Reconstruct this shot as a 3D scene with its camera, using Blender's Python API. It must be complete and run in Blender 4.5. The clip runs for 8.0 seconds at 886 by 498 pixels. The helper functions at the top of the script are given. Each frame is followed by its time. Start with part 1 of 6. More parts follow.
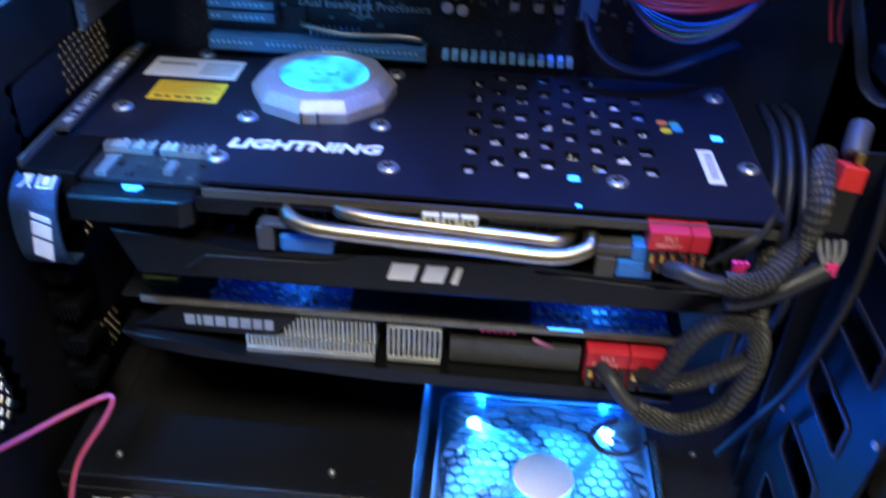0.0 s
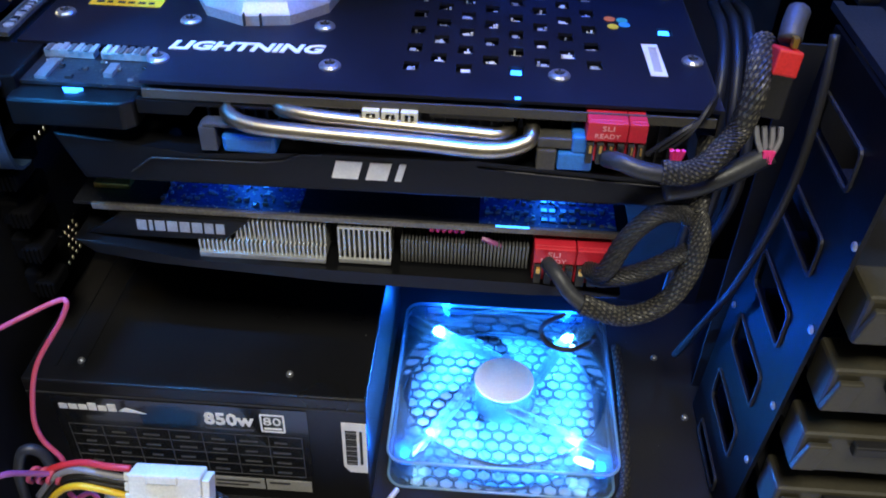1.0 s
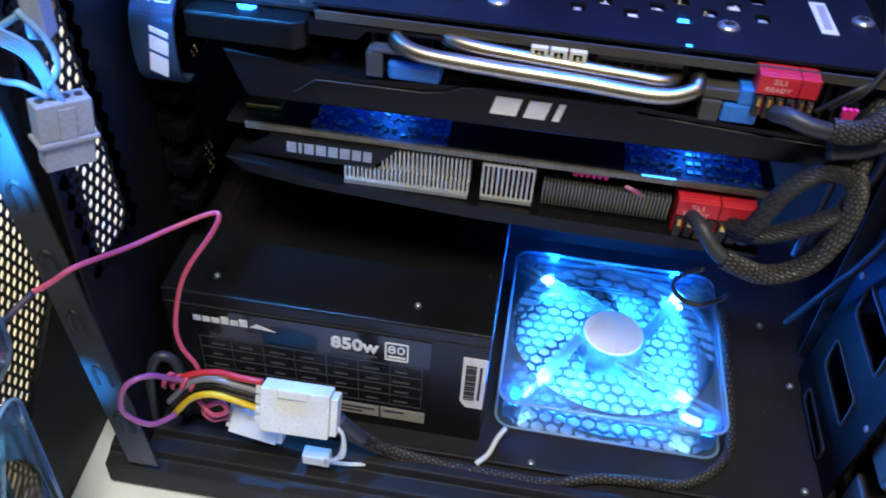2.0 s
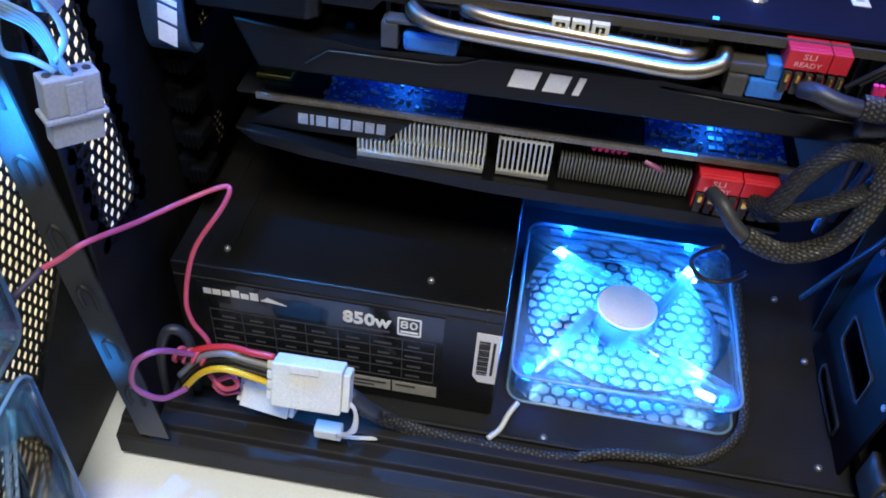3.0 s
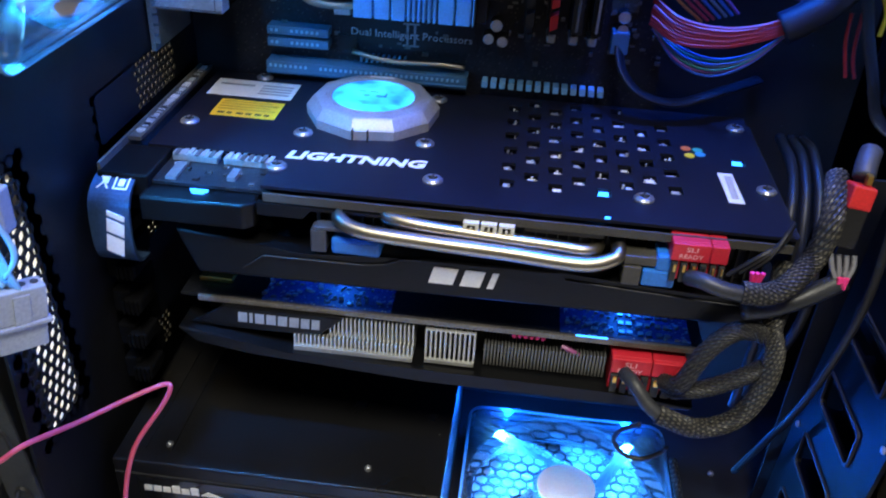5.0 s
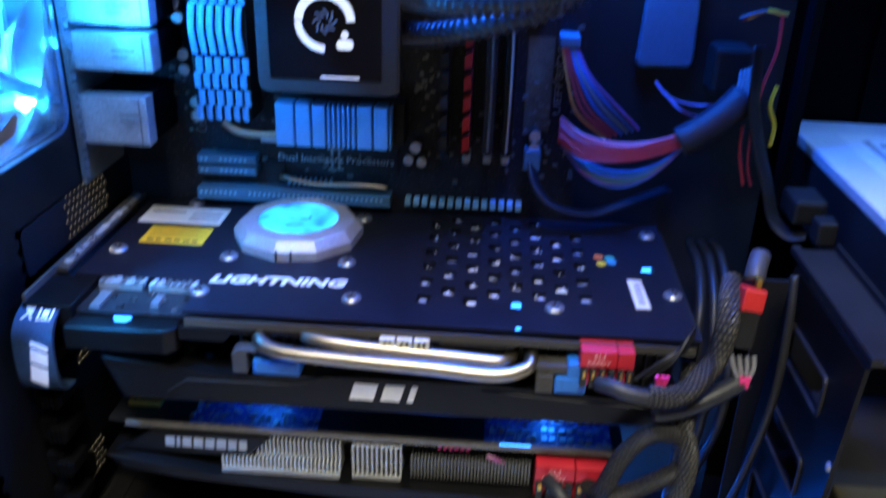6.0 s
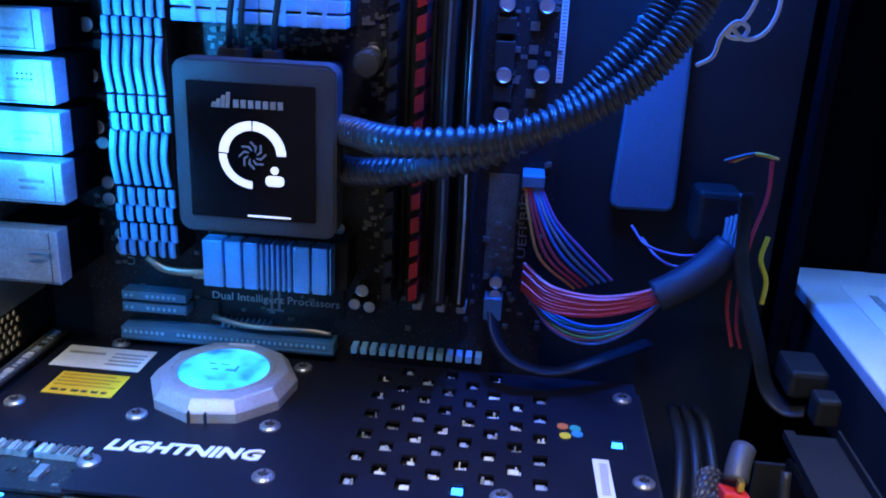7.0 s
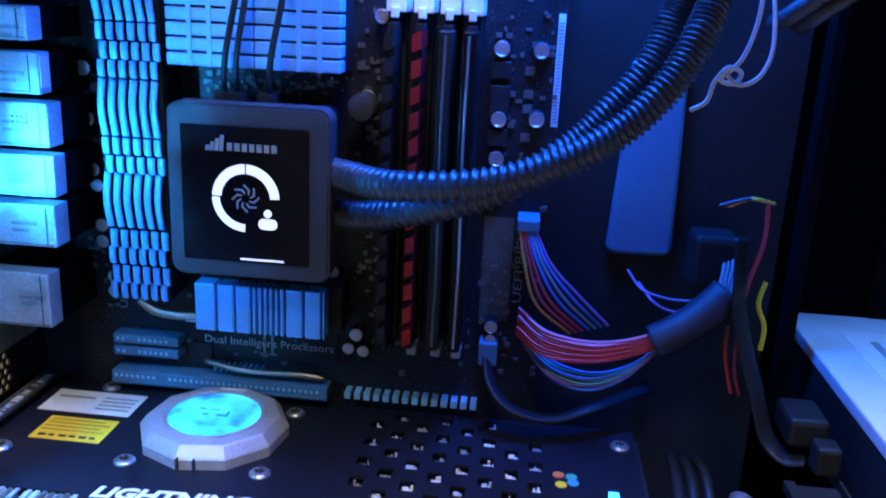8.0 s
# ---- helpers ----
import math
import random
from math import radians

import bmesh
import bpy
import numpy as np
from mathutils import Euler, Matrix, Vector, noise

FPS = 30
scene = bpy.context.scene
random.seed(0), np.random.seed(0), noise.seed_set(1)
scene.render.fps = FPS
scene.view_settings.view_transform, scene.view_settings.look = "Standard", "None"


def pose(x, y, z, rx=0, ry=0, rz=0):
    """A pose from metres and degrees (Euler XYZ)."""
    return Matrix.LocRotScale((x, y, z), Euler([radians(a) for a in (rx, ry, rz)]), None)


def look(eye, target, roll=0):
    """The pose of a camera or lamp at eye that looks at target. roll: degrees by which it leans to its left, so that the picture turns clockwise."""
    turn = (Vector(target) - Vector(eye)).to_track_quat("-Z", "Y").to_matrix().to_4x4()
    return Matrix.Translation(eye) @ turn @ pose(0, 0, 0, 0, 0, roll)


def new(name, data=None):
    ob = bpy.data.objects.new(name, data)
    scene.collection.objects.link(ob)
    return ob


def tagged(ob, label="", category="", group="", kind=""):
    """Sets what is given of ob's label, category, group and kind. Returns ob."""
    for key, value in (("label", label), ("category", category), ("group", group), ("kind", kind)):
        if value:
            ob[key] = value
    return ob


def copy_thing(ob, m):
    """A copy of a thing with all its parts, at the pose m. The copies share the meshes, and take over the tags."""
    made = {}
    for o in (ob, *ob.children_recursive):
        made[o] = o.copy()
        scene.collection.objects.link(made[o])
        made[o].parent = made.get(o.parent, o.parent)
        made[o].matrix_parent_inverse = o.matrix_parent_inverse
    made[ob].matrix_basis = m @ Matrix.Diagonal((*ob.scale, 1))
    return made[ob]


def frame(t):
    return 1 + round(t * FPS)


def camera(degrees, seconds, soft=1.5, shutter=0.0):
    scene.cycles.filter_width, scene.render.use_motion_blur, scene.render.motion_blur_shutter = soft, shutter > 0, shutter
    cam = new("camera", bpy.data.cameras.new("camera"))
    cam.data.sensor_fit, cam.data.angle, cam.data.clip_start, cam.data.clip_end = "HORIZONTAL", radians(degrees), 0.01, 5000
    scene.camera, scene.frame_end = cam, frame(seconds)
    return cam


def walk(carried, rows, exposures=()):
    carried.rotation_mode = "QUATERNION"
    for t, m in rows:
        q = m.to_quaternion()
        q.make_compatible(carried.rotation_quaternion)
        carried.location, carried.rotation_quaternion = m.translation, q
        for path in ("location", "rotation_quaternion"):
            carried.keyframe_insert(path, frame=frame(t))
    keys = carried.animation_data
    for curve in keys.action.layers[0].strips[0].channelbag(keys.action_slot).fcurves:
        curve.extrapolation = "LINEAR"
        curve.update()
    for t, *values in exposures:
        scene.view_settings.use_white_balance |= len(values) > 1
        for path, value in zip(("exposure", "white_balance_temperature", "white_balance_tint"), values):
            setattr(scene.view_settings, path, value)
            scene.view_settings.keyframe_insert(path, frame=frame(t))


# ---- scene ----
cam = camera(54.5, 8.0, soft=1.8, shutter=0.5)
PATH = [
    (0, (0.043, -0.3, 0.425), (-0.042, 1.337, -0.72), 2.7),
    (0.2, (0.0551, -0.3038, 0.4219), (0.0001, 1.299, -0.7731), 2.69),
    (0.3, (0.0601, -0.3054, 0.4204), (0.0115, 1.2829, -0.794), 2.59),
    (0.5, (0.066, -0.308, 0.418), (-0.003, 1.273, -0.805), 1.9),
    (0.7, (0.0676, -0.3094, 0.4161), (0.0042, 1.2716, -0.8071), 2.01),
    (0.8, (0.0679, -0.31, 0.4152), (0.0036, 1.2629, -0.8185), 1.98),
    (1, (0.068, -0.312, 0.413), (-0.002, 1.24, -0.846), 1.8),
    (1.1, (0.0674, -0.3138, 0.4114), (0.0023, 1.2394, -0.8468), 1.99),
    (1.2, (0.0658, -0.3159, 0.4098), (0.0058, 1.2372, -0.8489), 2.37),
    (1.3, (0.0631, -0.3182, 0.4082), (-0.0014, 1.2133, -0.8764), 2.66),
    (1.4, (0.0594, -0.3207, 0.4069), (-0.0181, 1.1831, -0.9094), 2.84),
    (1.5, (0.055, -0.323, 0.406), (-0.056, 1.169, -0.921), 2.6),
    (1.6, (0.0497, -0.325, 0.4056), (-0.0816, 1.1668, -0.92), 2.76),
    (1.7, (0.0437, -0.3267, 0.4052), (-0.147, 1.1557, -0.9237), 1.9),
    (1.8, (0.037, -0.3279, 0.4051), (-0.1505, 1.1528, -0.9262), 2.58),
    (1.9, (0.0298, -0.3288, 0.405), (-0.1438, 1.1545, -0.9254), 3.46),
    (2, (0.022, -0.329, 0.405), (-0.137, 1.159, -0.921), 4.2),
    (2.2, (0.011, -0.322, 0.406), (-0.128, 1.157, -0.933), 5.2),
    (3.3, (0.016, -0.319, 0.405), (-0.143, 1.098, -0.996), 4.4),
    (3.5, (0.015, -0.321, 0.405), (-0.146, 1.116, -0.978), 4.6),
    (4, (0.015, -0.321, 0.407), (-0.149, 1.138, -0.951), 4.5),
    (4.1, (0.015, -0.3216, 0.4078), (-0.1435, 1.1611, -0.9251), 4.71),
    (4.2, (0.0152, -0.323, 0.4088), (-0.1557, 1.2084, -0.8662), 4.53),
    (4.3, (0.0157, -0.3251, 0.4102), (-0.157, 1.2272, -0.839), 4.49),
    (4.4, (0.0166, -0.3276, 0.4122), (-0.157, 1.2453, -0.8109), 4.38),
    (4.5, (0.018, -0.33, 0.415), (-0.155, 1.272, -0.769), 4.2),
    (4.6, (0.0217, -0.3322, 0.4186), (-0.1367, 1.2828, -0.7505), 4.17),
    (4.7, (0.027, -0.334, 0.422), (-0.127, 1.307, -0.71), 3.9),
    (5.8, (0.055, -0.34, 0.435), (-0.047, 1.414, -0.52), 2.3),
    (6, (0.066, -0.344, 0.441), (-0.035, 1.464, -0.407), 1.8),
    (6.1, (0.0708, -0.3428, 0.4429), (-0.0329, 1.4893, -0.3525), 1.86),
    (6.2, (0.0749, -0.3392, 0.4439), (-0.038, 1.5133, -0.3015), 1.91),
    (6.3, (0.0784, -0.3338, 0.4444), (-0.0511, 1.5167, -0.3031), 1.9),
    (6.4, (0.0818, -0.3266, 0.4447), (-0.0441, 1.5201, -0.3129), 2.16),
    (6.5, (0.085, -0.318, 0.445), (-0.033, 1.532, -0.304), 2.5),
    (6.6, (0.0884, -0.3084, 0.4457), (-0.02, 1.5549, -0.2728), 2.83),
    (6.7, (0.0918, -0.2986, 0.4466), (-0.0314, 1.5854, -0.2134), 2.85),
    (6.8, (0.0948, -0.2892, 0.4477), (-0.0501, 1.6008, -0.19), 2.77),
    (6.9, (0.0973, -0.2811, 0.4489), (-0.06, 1.6067, -0.1925), 2.74),
    (7, (0.099, -0.275, 0.45), (-0.067, 1.608, -0.205), 2.7),
    (7.1, (0.1, -0.2711, 0.451), (-0.0686, 1.6202, -0.1772), 2.71),
    (7.2, (0.1004, -0.2688, 0.4519), (-0.0734, 1.6435, -0.1076), 2.71),
    (7.3, (0.1008, -0.2676, 0.4524), (-0.0734, 1.6476, -0.0969), 2.72),
    (7.4, (0.1009, -0.2671, 0.4529), (-0.076, 1.6421, -0.1159), 2.71),
    (7.5, (0.101, -0.267, 0.453), (-0.079, 1.639, -0.123), 2.7),
    (7.7, (0.1016, -0.2678, 0.4523), (-0.0656, 1.6313, -0.1523), 2.85),
    (8, (0.103, -0.271, 0.45), (-0.078, 1.64, -0.112), 2.8),
]

S = 0.9  # plan units to metres
walk(cam, [(t, look(Vector(eye) * S, Vector(target) * S, roll)) for t, eye, target, roll in PATH])

# ---- light ----
world = bpy.data.worlds.new("world")
scene.world = world
world.use_nodes = True
world.node_tree.nodes["Background"].inputs[0].default_value = (0.5, 0.55, 0.65, 1)
world.node_tree.nodes["Background"].inputs[1].default_value = 0.005
scene.view_settings.exposure = 0.0


def lamp(name, kind, at, power, colour, size=0.01, target=None):
    data = bpy.data.lights.new(name, kind)
    data.energy, data.color = power, colour
    if kind == "AREA":
        data.shape, data.size = "DISK", size
    else:
        data.shadow_soft_size = size
    ob = new(name, data)
    at = Vector(at) * S
    ob.matrix_world = look(at, Vector(target) * S) if target else Matrix.Translation(at)
    return ob


BLUE, CYAN, DEEP = (0.012, 0.17, 1.0), (0.025, 0.32, 1.0), (0.035, 0.27, 1.0)
lamp("ceiling_light_bulb", "AREA", (0.15, -0.75, 1.75), 27.0, (1.0, 0.96, 0.84), 0.5, (0.0, 0.0, 0.1))
# unseen warm lamp added behind the case to light the desk there
lamp("desk_lamp_bulb", "POINT", (-0.47, 0.22, 0.36), 5.4, (1.0, 0.80, 0.42), 0.03)
for fx, fy in ((0.048, 0.008), (0.136, 0.008), (0.048, 0.099), (0.136, 0.099)):
    led = lamp("fan_led_light", "SPOT", (fx, fy, 0.0140), 5.4, DEEP, 0.004, (0.092, 0.0535, -0.022))
    led.data.spot_size, led.data.spot_blend = radians(125), 0.7
for fy, fz in ((-0.04, 0.30), (0.070, 0.362), (0.052, 0.410)):
    lamp("rear_fan_led_light", "POINT", (-0.122, fy, fz), 0.05, CYAN, 0.004)
for fy, fz in ((-0.058, 0.328), (0.031, 0.328), (-0.058, 0.417), (0.031, 0.417)):
    led = lamp("rear_fan_led_light", "SPOT", (-0.146, fy, fz), 24.0, CYAN, 0.004, (-0.152, -0.0135, 0.3725))
    led.data.spot_size, led.data.spot_blend = radians(140), 0.7
lamp("roof_fan_led_light", "AREA", (0.120, 0.115, 0.570), 4.0, (0.012, 0.125, 1.0), 0.12, (0.11, 0.14, 0.0))
# added spot with no fan of its own, brightens the hard drive lid
led = lamp("roof_fan_led_light", "SPOT", (0.285, 0.060, 0.570), 2.4, (0.16, 0.42, 1.0), 0.010, (0.315, 0.085, 0.286))
led.data.spot_size, led.data.spot_blend = radians(58), 0.6

for fx, fp in ((-0.050, 0.030), (0.105, 0.030)):
    lamp("card_fan_led_light", "POINT", (fx, 0.055, 0.1800), fp, BLUE, 0.006)
for fz, tz, tx, fp, cone in ((0.247, 0.200, -0.184, 15.0, 30), (0.100, 0.059, -0.179, 3.0, 28)):
    led = lamp("side_fan_led_light", "SPOT", (-0.170, -0.130, fz), fp, CYAN, 0.004, (tx, -0.0775, tz))
    led.data.spot_size, led.data.spot_blend = radians(cone), 0.8
led = lamp("side_fan_led_light", "SPOT", (-0.168, -0.128, 0.262), 0.7, CYAN, 0.004, (-0.150, -0.090, 0.250))
led.data.spot_size, led.data.spot_blend = radians(36), 0.8
lamp("rear_fan_led_light", "POINT", (-0.149, 0.026, 0.330), 0.18, CYAN, 0.004)
led = lamp("rear_fan_led_light", "SPOT", (-0.143, 0.040, 0.352), 1.6, CYAN, 0.003, (-0.136, 0.102, 0.3600))
led.data.spot_size, led.data.spot_blend = radians(34), 0.8

for fx, fy, fp in ((0.036, -0.004, 0.10), (0.148, -0.004, 0.08), (0.052, 0.1215, 0.20), (0.134, 0.1215, 0.20)):
    lamp("fan_corner_led_light", "POINT", (fx, fy, 0.0190), fp, (0.004, 0.12, 1.0), 0.003)

# ---- materials ----


def material(name, colour, rough=0.5, metal=0.0, var=0.25, scale=60.0, bump=0.1, fine=900.0, spots=None, coat=0.0, emit=None):
    """Principled surface with tone varying at two scales, patchy gloss and fine relief; spots: a second colour for specks."""
    m = bpy.data.materials.new(name)
    m.use_nodes = True
    nt = m.node_tree
    b = nt.nodes["Principled BSDF"]
    co = nt.nodes.new("ShaderNodeTexCoord")
    n1, n2 = nt.nodes.new("ShaderNodeTexNoise"), nt.nodes.new("ShaderNodeTexNoise")
    n1.inputs["Scale"].default_value, n1.inputs["Detail"].default_value = scale, 5
    n2.inputs["Scale"].default_value, n2.inputs["Detail"].default_value = fine, 2
    for n in (n1, n2):
        nt.links.new(co.outputs["Object"], n.inputs["Vector"])
    add = nt.nodes.new("ShaderNodeMath")
    add.operation = "MULTIPLY"
    nt.links.new(n1.outputs["Fac"], add.inputs[0])
    nt.links.new(n2.outputs["Fac"], add.inputs[1])
    ramp = nt.nodes.new("ShaderNodeMapRange")
    ramp.inputs["From Min"].default_value, ramp.inputs["From Max"].default_value = 0.1, 0.42
    ramp.inputs["To Min"].default_value, ramp.inputs["To Max"].default_value = 1 - var, 1 + var
    nt.links.new(add.outputs[0], ramp.inputs["Value"])
    mix = nt.nodes.new("ShaderNodeVectorMath")
    mix.operation = "SCALE"
    mix.inputs[0].default_value = colour
    nt.links.new(ramp.outputs[0], mix.inputs["Scale"])
    out = mix.outputs[0]
    if spots:
        v = nt.nodes.new("ShaderNodeTexVoronoi")
        v.inputs["Scale"].default_value = spots[1]
        nt.links.new(co.outputs["Object"], v.inputs["Vector"])
        lt = nt.nodes.new("ShaderNodeMath")
        lt.operation = "LESS_THAN"
        lt.inputs[1].default_value = spots[2]
        nt.links.new(v.outputs["Distance"], lt.inputs[0])
        mx = nt.nodes.new("ShaderNodeMix")
        mx.data_type = "RGBA"
        nt.links.new(lt.outputs[0], mx.inputs[0])
        nt.links.new(out, mx.inputs[6])
        mx.inputs[7].default_value = (*spots[0], 1)
        out = mx.outputs[2]
    nt.links.new(out, b.inputs["Base Color"])
    rr = nt.nodes.new("ShaderNodeMapRange")
    rr.inputs["To Min"].default_value, rr.inputs["To Max"].default_value = max(0.03, rough - 0.1), min(1, rough + 0.12)
    nt.links.new(n1.outputs["Fac"], rr.inputs["Value"])
    nt.links.new(rr.outputs[0], b.inputs["Roughness"])
    b.inputs["Metallic"].default_value = metal
    b.inputs["Specular IOR Level"].default_value = 0.5 if max(colour) > 0.03 else 0.3
    b.inputs["Coat Weight"].default_value = coat
    if emit:
        b.inputs["Emission Color"].default_value = (*emit[0], 1)
        b.inputs["Emission Strength"].default_value = emit[1]
    if bump:
        bp = nt.nodes.new("ShaderNodeBump")
        bp.inputs["Strength"].default_value, bp.inputs["Distance"].default_value = bump, 0.0006
        nt.links.new(n2.outputs["Fac"], bp.inputs["Height"])
        nt.links.new(bp.outputs[0], b.inputs["Normal"])
    return m


def glow(name, colour, strength, patchy=0.0):
    m = bpy.data.materials.new(name)
    m.use_nodes = True
    nt = m.node_tree
    b = nt.nodes["Principled BSDF"]
    b.inputs["Base Color"].default_value = (*[min(1, c) for c in colour], 1)
    b.inputs["Emission Color"].default_value = (*colour, 1)
    b.inputs["Emission Strength"].default_value = strength
    if patchy:
        co, n = nt.nodes.new("ShaderNodeTexCoord"), nt.nodes.new("ShaderNodeTexNoise")
        n.inputs["Scale"].default_value = 70
        nt.links.new(co.outputs["Object"], n.inputs["Vector"])
        r = nt.nodes.new("ShaderNodeMapRange")
        r.inputs["From Min"].default_value, r.inputs["From Max"].default_value = 0.3, 0.7
        r.inputs["To Min"].default_value, r.inputs["To Max"].default_value = strength * (1 - patchy), strength * (1 + patchy)
        nt.links.new(n.outputs["Fac"], r.inputs["Value"])
        nt.links.new(r.outputs[0], b.inputs["Emission Strength"])
    return m


def clear(name, tint, haze, gloss=True):
    """Clear moulded plastic: mostly see-through, with a milky part that catches light and a gloss."""
    m = bpy.data.materials.new(name)
    m.use_nodes = True
    nt = m.node_tree
    nt.nodes.remove(nt.nodes["Principled BSDF"])
    tr, tl, gl = nt.nodes.new("ShaderNodeBsdfTransparent"), nt.nodes.new("ShaderNodeBsdfTranslucent"), nt.nodes.new("ShaderNodeBsdfGlossy")
    df, m1, m2, m3 = nt.nodes.new("ShaderNodeBsdfDiffuse"), *[nt.nodes.new("ShaderNodeMixShader") for _ in range(3)]
    tr.inputs[0].default_value = (*tint, 1)
    tl.inputs[0].default_value = df.inputs[0].default_value = (0.50, 0.82, 1, 1)
    gl.inputs["Roughness"].default_value = 0.12
    m1.inputs[0].default_value, m2.inputs[0].default_value = 0.5, haze
    fr = nt.nodes.new("ShaderNodeFresnel")
    fr.inputs[0].default_value = 1.5
    nt.links.new(tl.outputs[0], m1.inputs[1])
    nt.links.new(df.outputs[0], m1.inputs[2])
    nt.links.new(tr.outputs[0], m2.inputs[1])
    nt.links.new(m1.outputs[0], m2.inputs[2])
    nt.links.new(fr.outputs[0], m3.inputs[0])
    nt.links.new(m2.outputs[0], m3.inputs[1])
    nt.links.new(gl.outputs[0], m3.inputs[2])
    nt.links.new((m3 if gloss else m2).outputs[0], nt.nodes["Material Output"].inputs[0])
    return m


BLACK_STEEL = material("black_powder_coated_steel", (0.011, 0.011, 0.012), 0.58, 0.0, 0.3, 25, 0.25, 1600, ((0.12, 0.12, 0.12), 130, 0.035))
# same black steel, darkened to put the cage plate's shade into its colour
CAGE_BLACK = material("cage_steel_shade_black", (0.0016, 0.0016, 0.0023), 0.36, 0.0, 0.3, 25, 0.25, 1600)
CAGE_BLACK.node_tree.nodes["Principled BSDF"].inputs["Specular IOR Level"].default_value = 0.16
# rear panel steel, darker than the case: the shade there is in its colour
REAR_BLACK = material("rear_panel_shade_black", (0.0045, 0.0045, 0.0055), 0.5, 0.0, 0.3, 25, 0.2, 1600)
# black deepened so the shade inside the case is in the colour
MATT_BLACK = material("matt_black_with_shade", (0.0022, 0.0022, 0.0027), 0.8, 0, 0.3, 40, 0.15)
MATT_BLACK.node_tree.nodes["Principled BSDF"].inputs["Specular IOR Level"].default_value = 0.06
LID = material("pale_painted_metal", (0.58, 0.60, 0.62), 0.38, 0.0, 0.12, 40, 0.1)
PIN = material("pale_blue_header_plastic", (0.22, 0.46, 0.62), 0.45, 0, 0.15, 80, 0.05)
BLACK_PLASTIC = material("black_plastic", (0.013, 0.013, 0.014), 0.5, 0, 0.3, 40, 0.15)
SATIN_BLACK = material("satin_black_shroud", (0.0034, 0.0035, 0.0040), 0.36, 0.0, 0.3, 30, 0.12)
SATIN_BLACK.node_tree.nodes["Principled BSDF"].inputs["Specular IOR Level"].default_value = 0.22
BACKPLATE = material("anodised_backplate", (0.012, 0.013, 0.022), 0.42, 0.3, 0.25, 30, 0.2, 1800)
PSU_BLACK = material("psu_crinkle_black", (0.0075, 0.0075, 0.008), 0.30, 0.0, 0.25, 18, 0.2, 1500, ((0.10, 0.10, 0.10), 90, 0.03))
PCB_BLACK = material("black_circuit_board", (0.012, 0.013, 0.016), 0.45, 0, 0.5, 120, 0.3, 700, ((0.09, 0.085, 0.06), 420, 0.16))
PCB_BLUE_LIT = material("blue_lit_circuit_board", (0.015, 0.07, 0.32), 0.4, 0, 0.5, 120, 0.3, 700, ((0.4, 0.5, 0.6), 420, 0.2))
PILLAR = material("dark_pillar_steel", (0.040, 0.043, 0.047), 0.36, 0.35, 0.2, 40, 0.15)
BRAID_PALE = material("pale_braid_strand", (0.085, 0.078, 0.058), 0.45, 0, 0.25, 200, 0.1)
# pale for the highlight along the lower card's edge; also the silver bracket
EDGE_METAL = material("edge_highlight_and_bracket_metal", (0.17, 0.16, 0.14), 0.42, 0.5, 0.35, 90, 0.2)
PINK_PRINT = material("pale_pink_print", (0.80, 0.42, 0.45), 0.55, 0, 0.15, 200, 0)
GRILLE_BACKING = material("pale_grey_reflector", (0.72, 0.73, 0.76), 0.7, 0, 0.2, 60, 0.3, 2500)
BRAID_DIM = material("dim_braid_strand", (0.032, 0.030, 0.026), 0.5, 0, 0.25, 200, 0.1)
# lighter than the cage plate: carries the highlight on the slot rims
SLOT_RIM = material("slot_rim_highlight_grey", (0.030, 0.030, 0.031), 0.38, 0.2, 0.3, 60, 0.2)
PCB_EDGE = material("board_edge", (0.05, 0.046, 0.036), 0.5, 0, 0.25, 60, 0.2)
BLUE_METAL = material("blue_anodised_heatsink", (0.16, 0.47, 0.86), 0.38, 0.2, 0.15, 50, 0.1)
SCREW = material("zinc_screw", (0.30, 0.31, 0.33), 0.38, 0.75, 0.25, 200, 0.2)
SILVER = material("brushed_silver", (0.55, 0.56, 0.57), 0.34, 0.85, 0.2, 60, 0.15)
CAST_SILVER = material("cast_silver_paint", (0.46, 0.46, 0.47), 0.50, 0.45, 0.15, 80, 0.15)
NICKEL = material("nickel_plated_pipe", (0.42, 0.375, 0.29), 0.36, 1.0, 0.15, 40, 0.05)
FIN = material("aluminium_fin", (0.50, 0.50, 0.47), 0.4, 0.6, 0.2, 60, 0.1)
FIN_DARK = material("darker_aluminium", (0.16, 0.16, 0.15), 0.45, 0.6, 0.2, 60, 0.1)
PORT = material("port_shell", (0.50, 0.54, 0.56), 0.4, 0.3, 0.25, 80, 0.1)
NYLON = material("white_nylon", (0.70, 0.70, 0.63), 0.42, 0, 0.12, 60, 0.05)
MILKY = material("milky_blue_nylon", (0.30, 0.34, 0.42), 0.35, 0, 0.15, 60, 0.05)
RED = material("red_connector_plastic", (0.55, 0.018, 0.035), 0.45, 0, 0.15, 80, 0.1)
RED_TAPE = material("red_tape", (0.55, 0.02, 0.02), 0.5, 0, 0.15, 80, 0.1)
WHITE_LABEL = material("white_label", (0.72, 0.72, 0.70), 0.55, 0, 0.1, 50, 0.05)
YELLOW_LABEL = material("yellow_label", (0.80, 0.47, 0.02), 0.5, 0, 0.1, 60, 0.05)
GREY_PRINT = material("grey_print", (0.30, 0.30, 0.30), 0.6, 0, 0.2, 200, 0)
PALE_PRINT = material("pale_board_print", (0.55, 0.55, 0.55), 0.6, 0, 0.35, 150, 0)
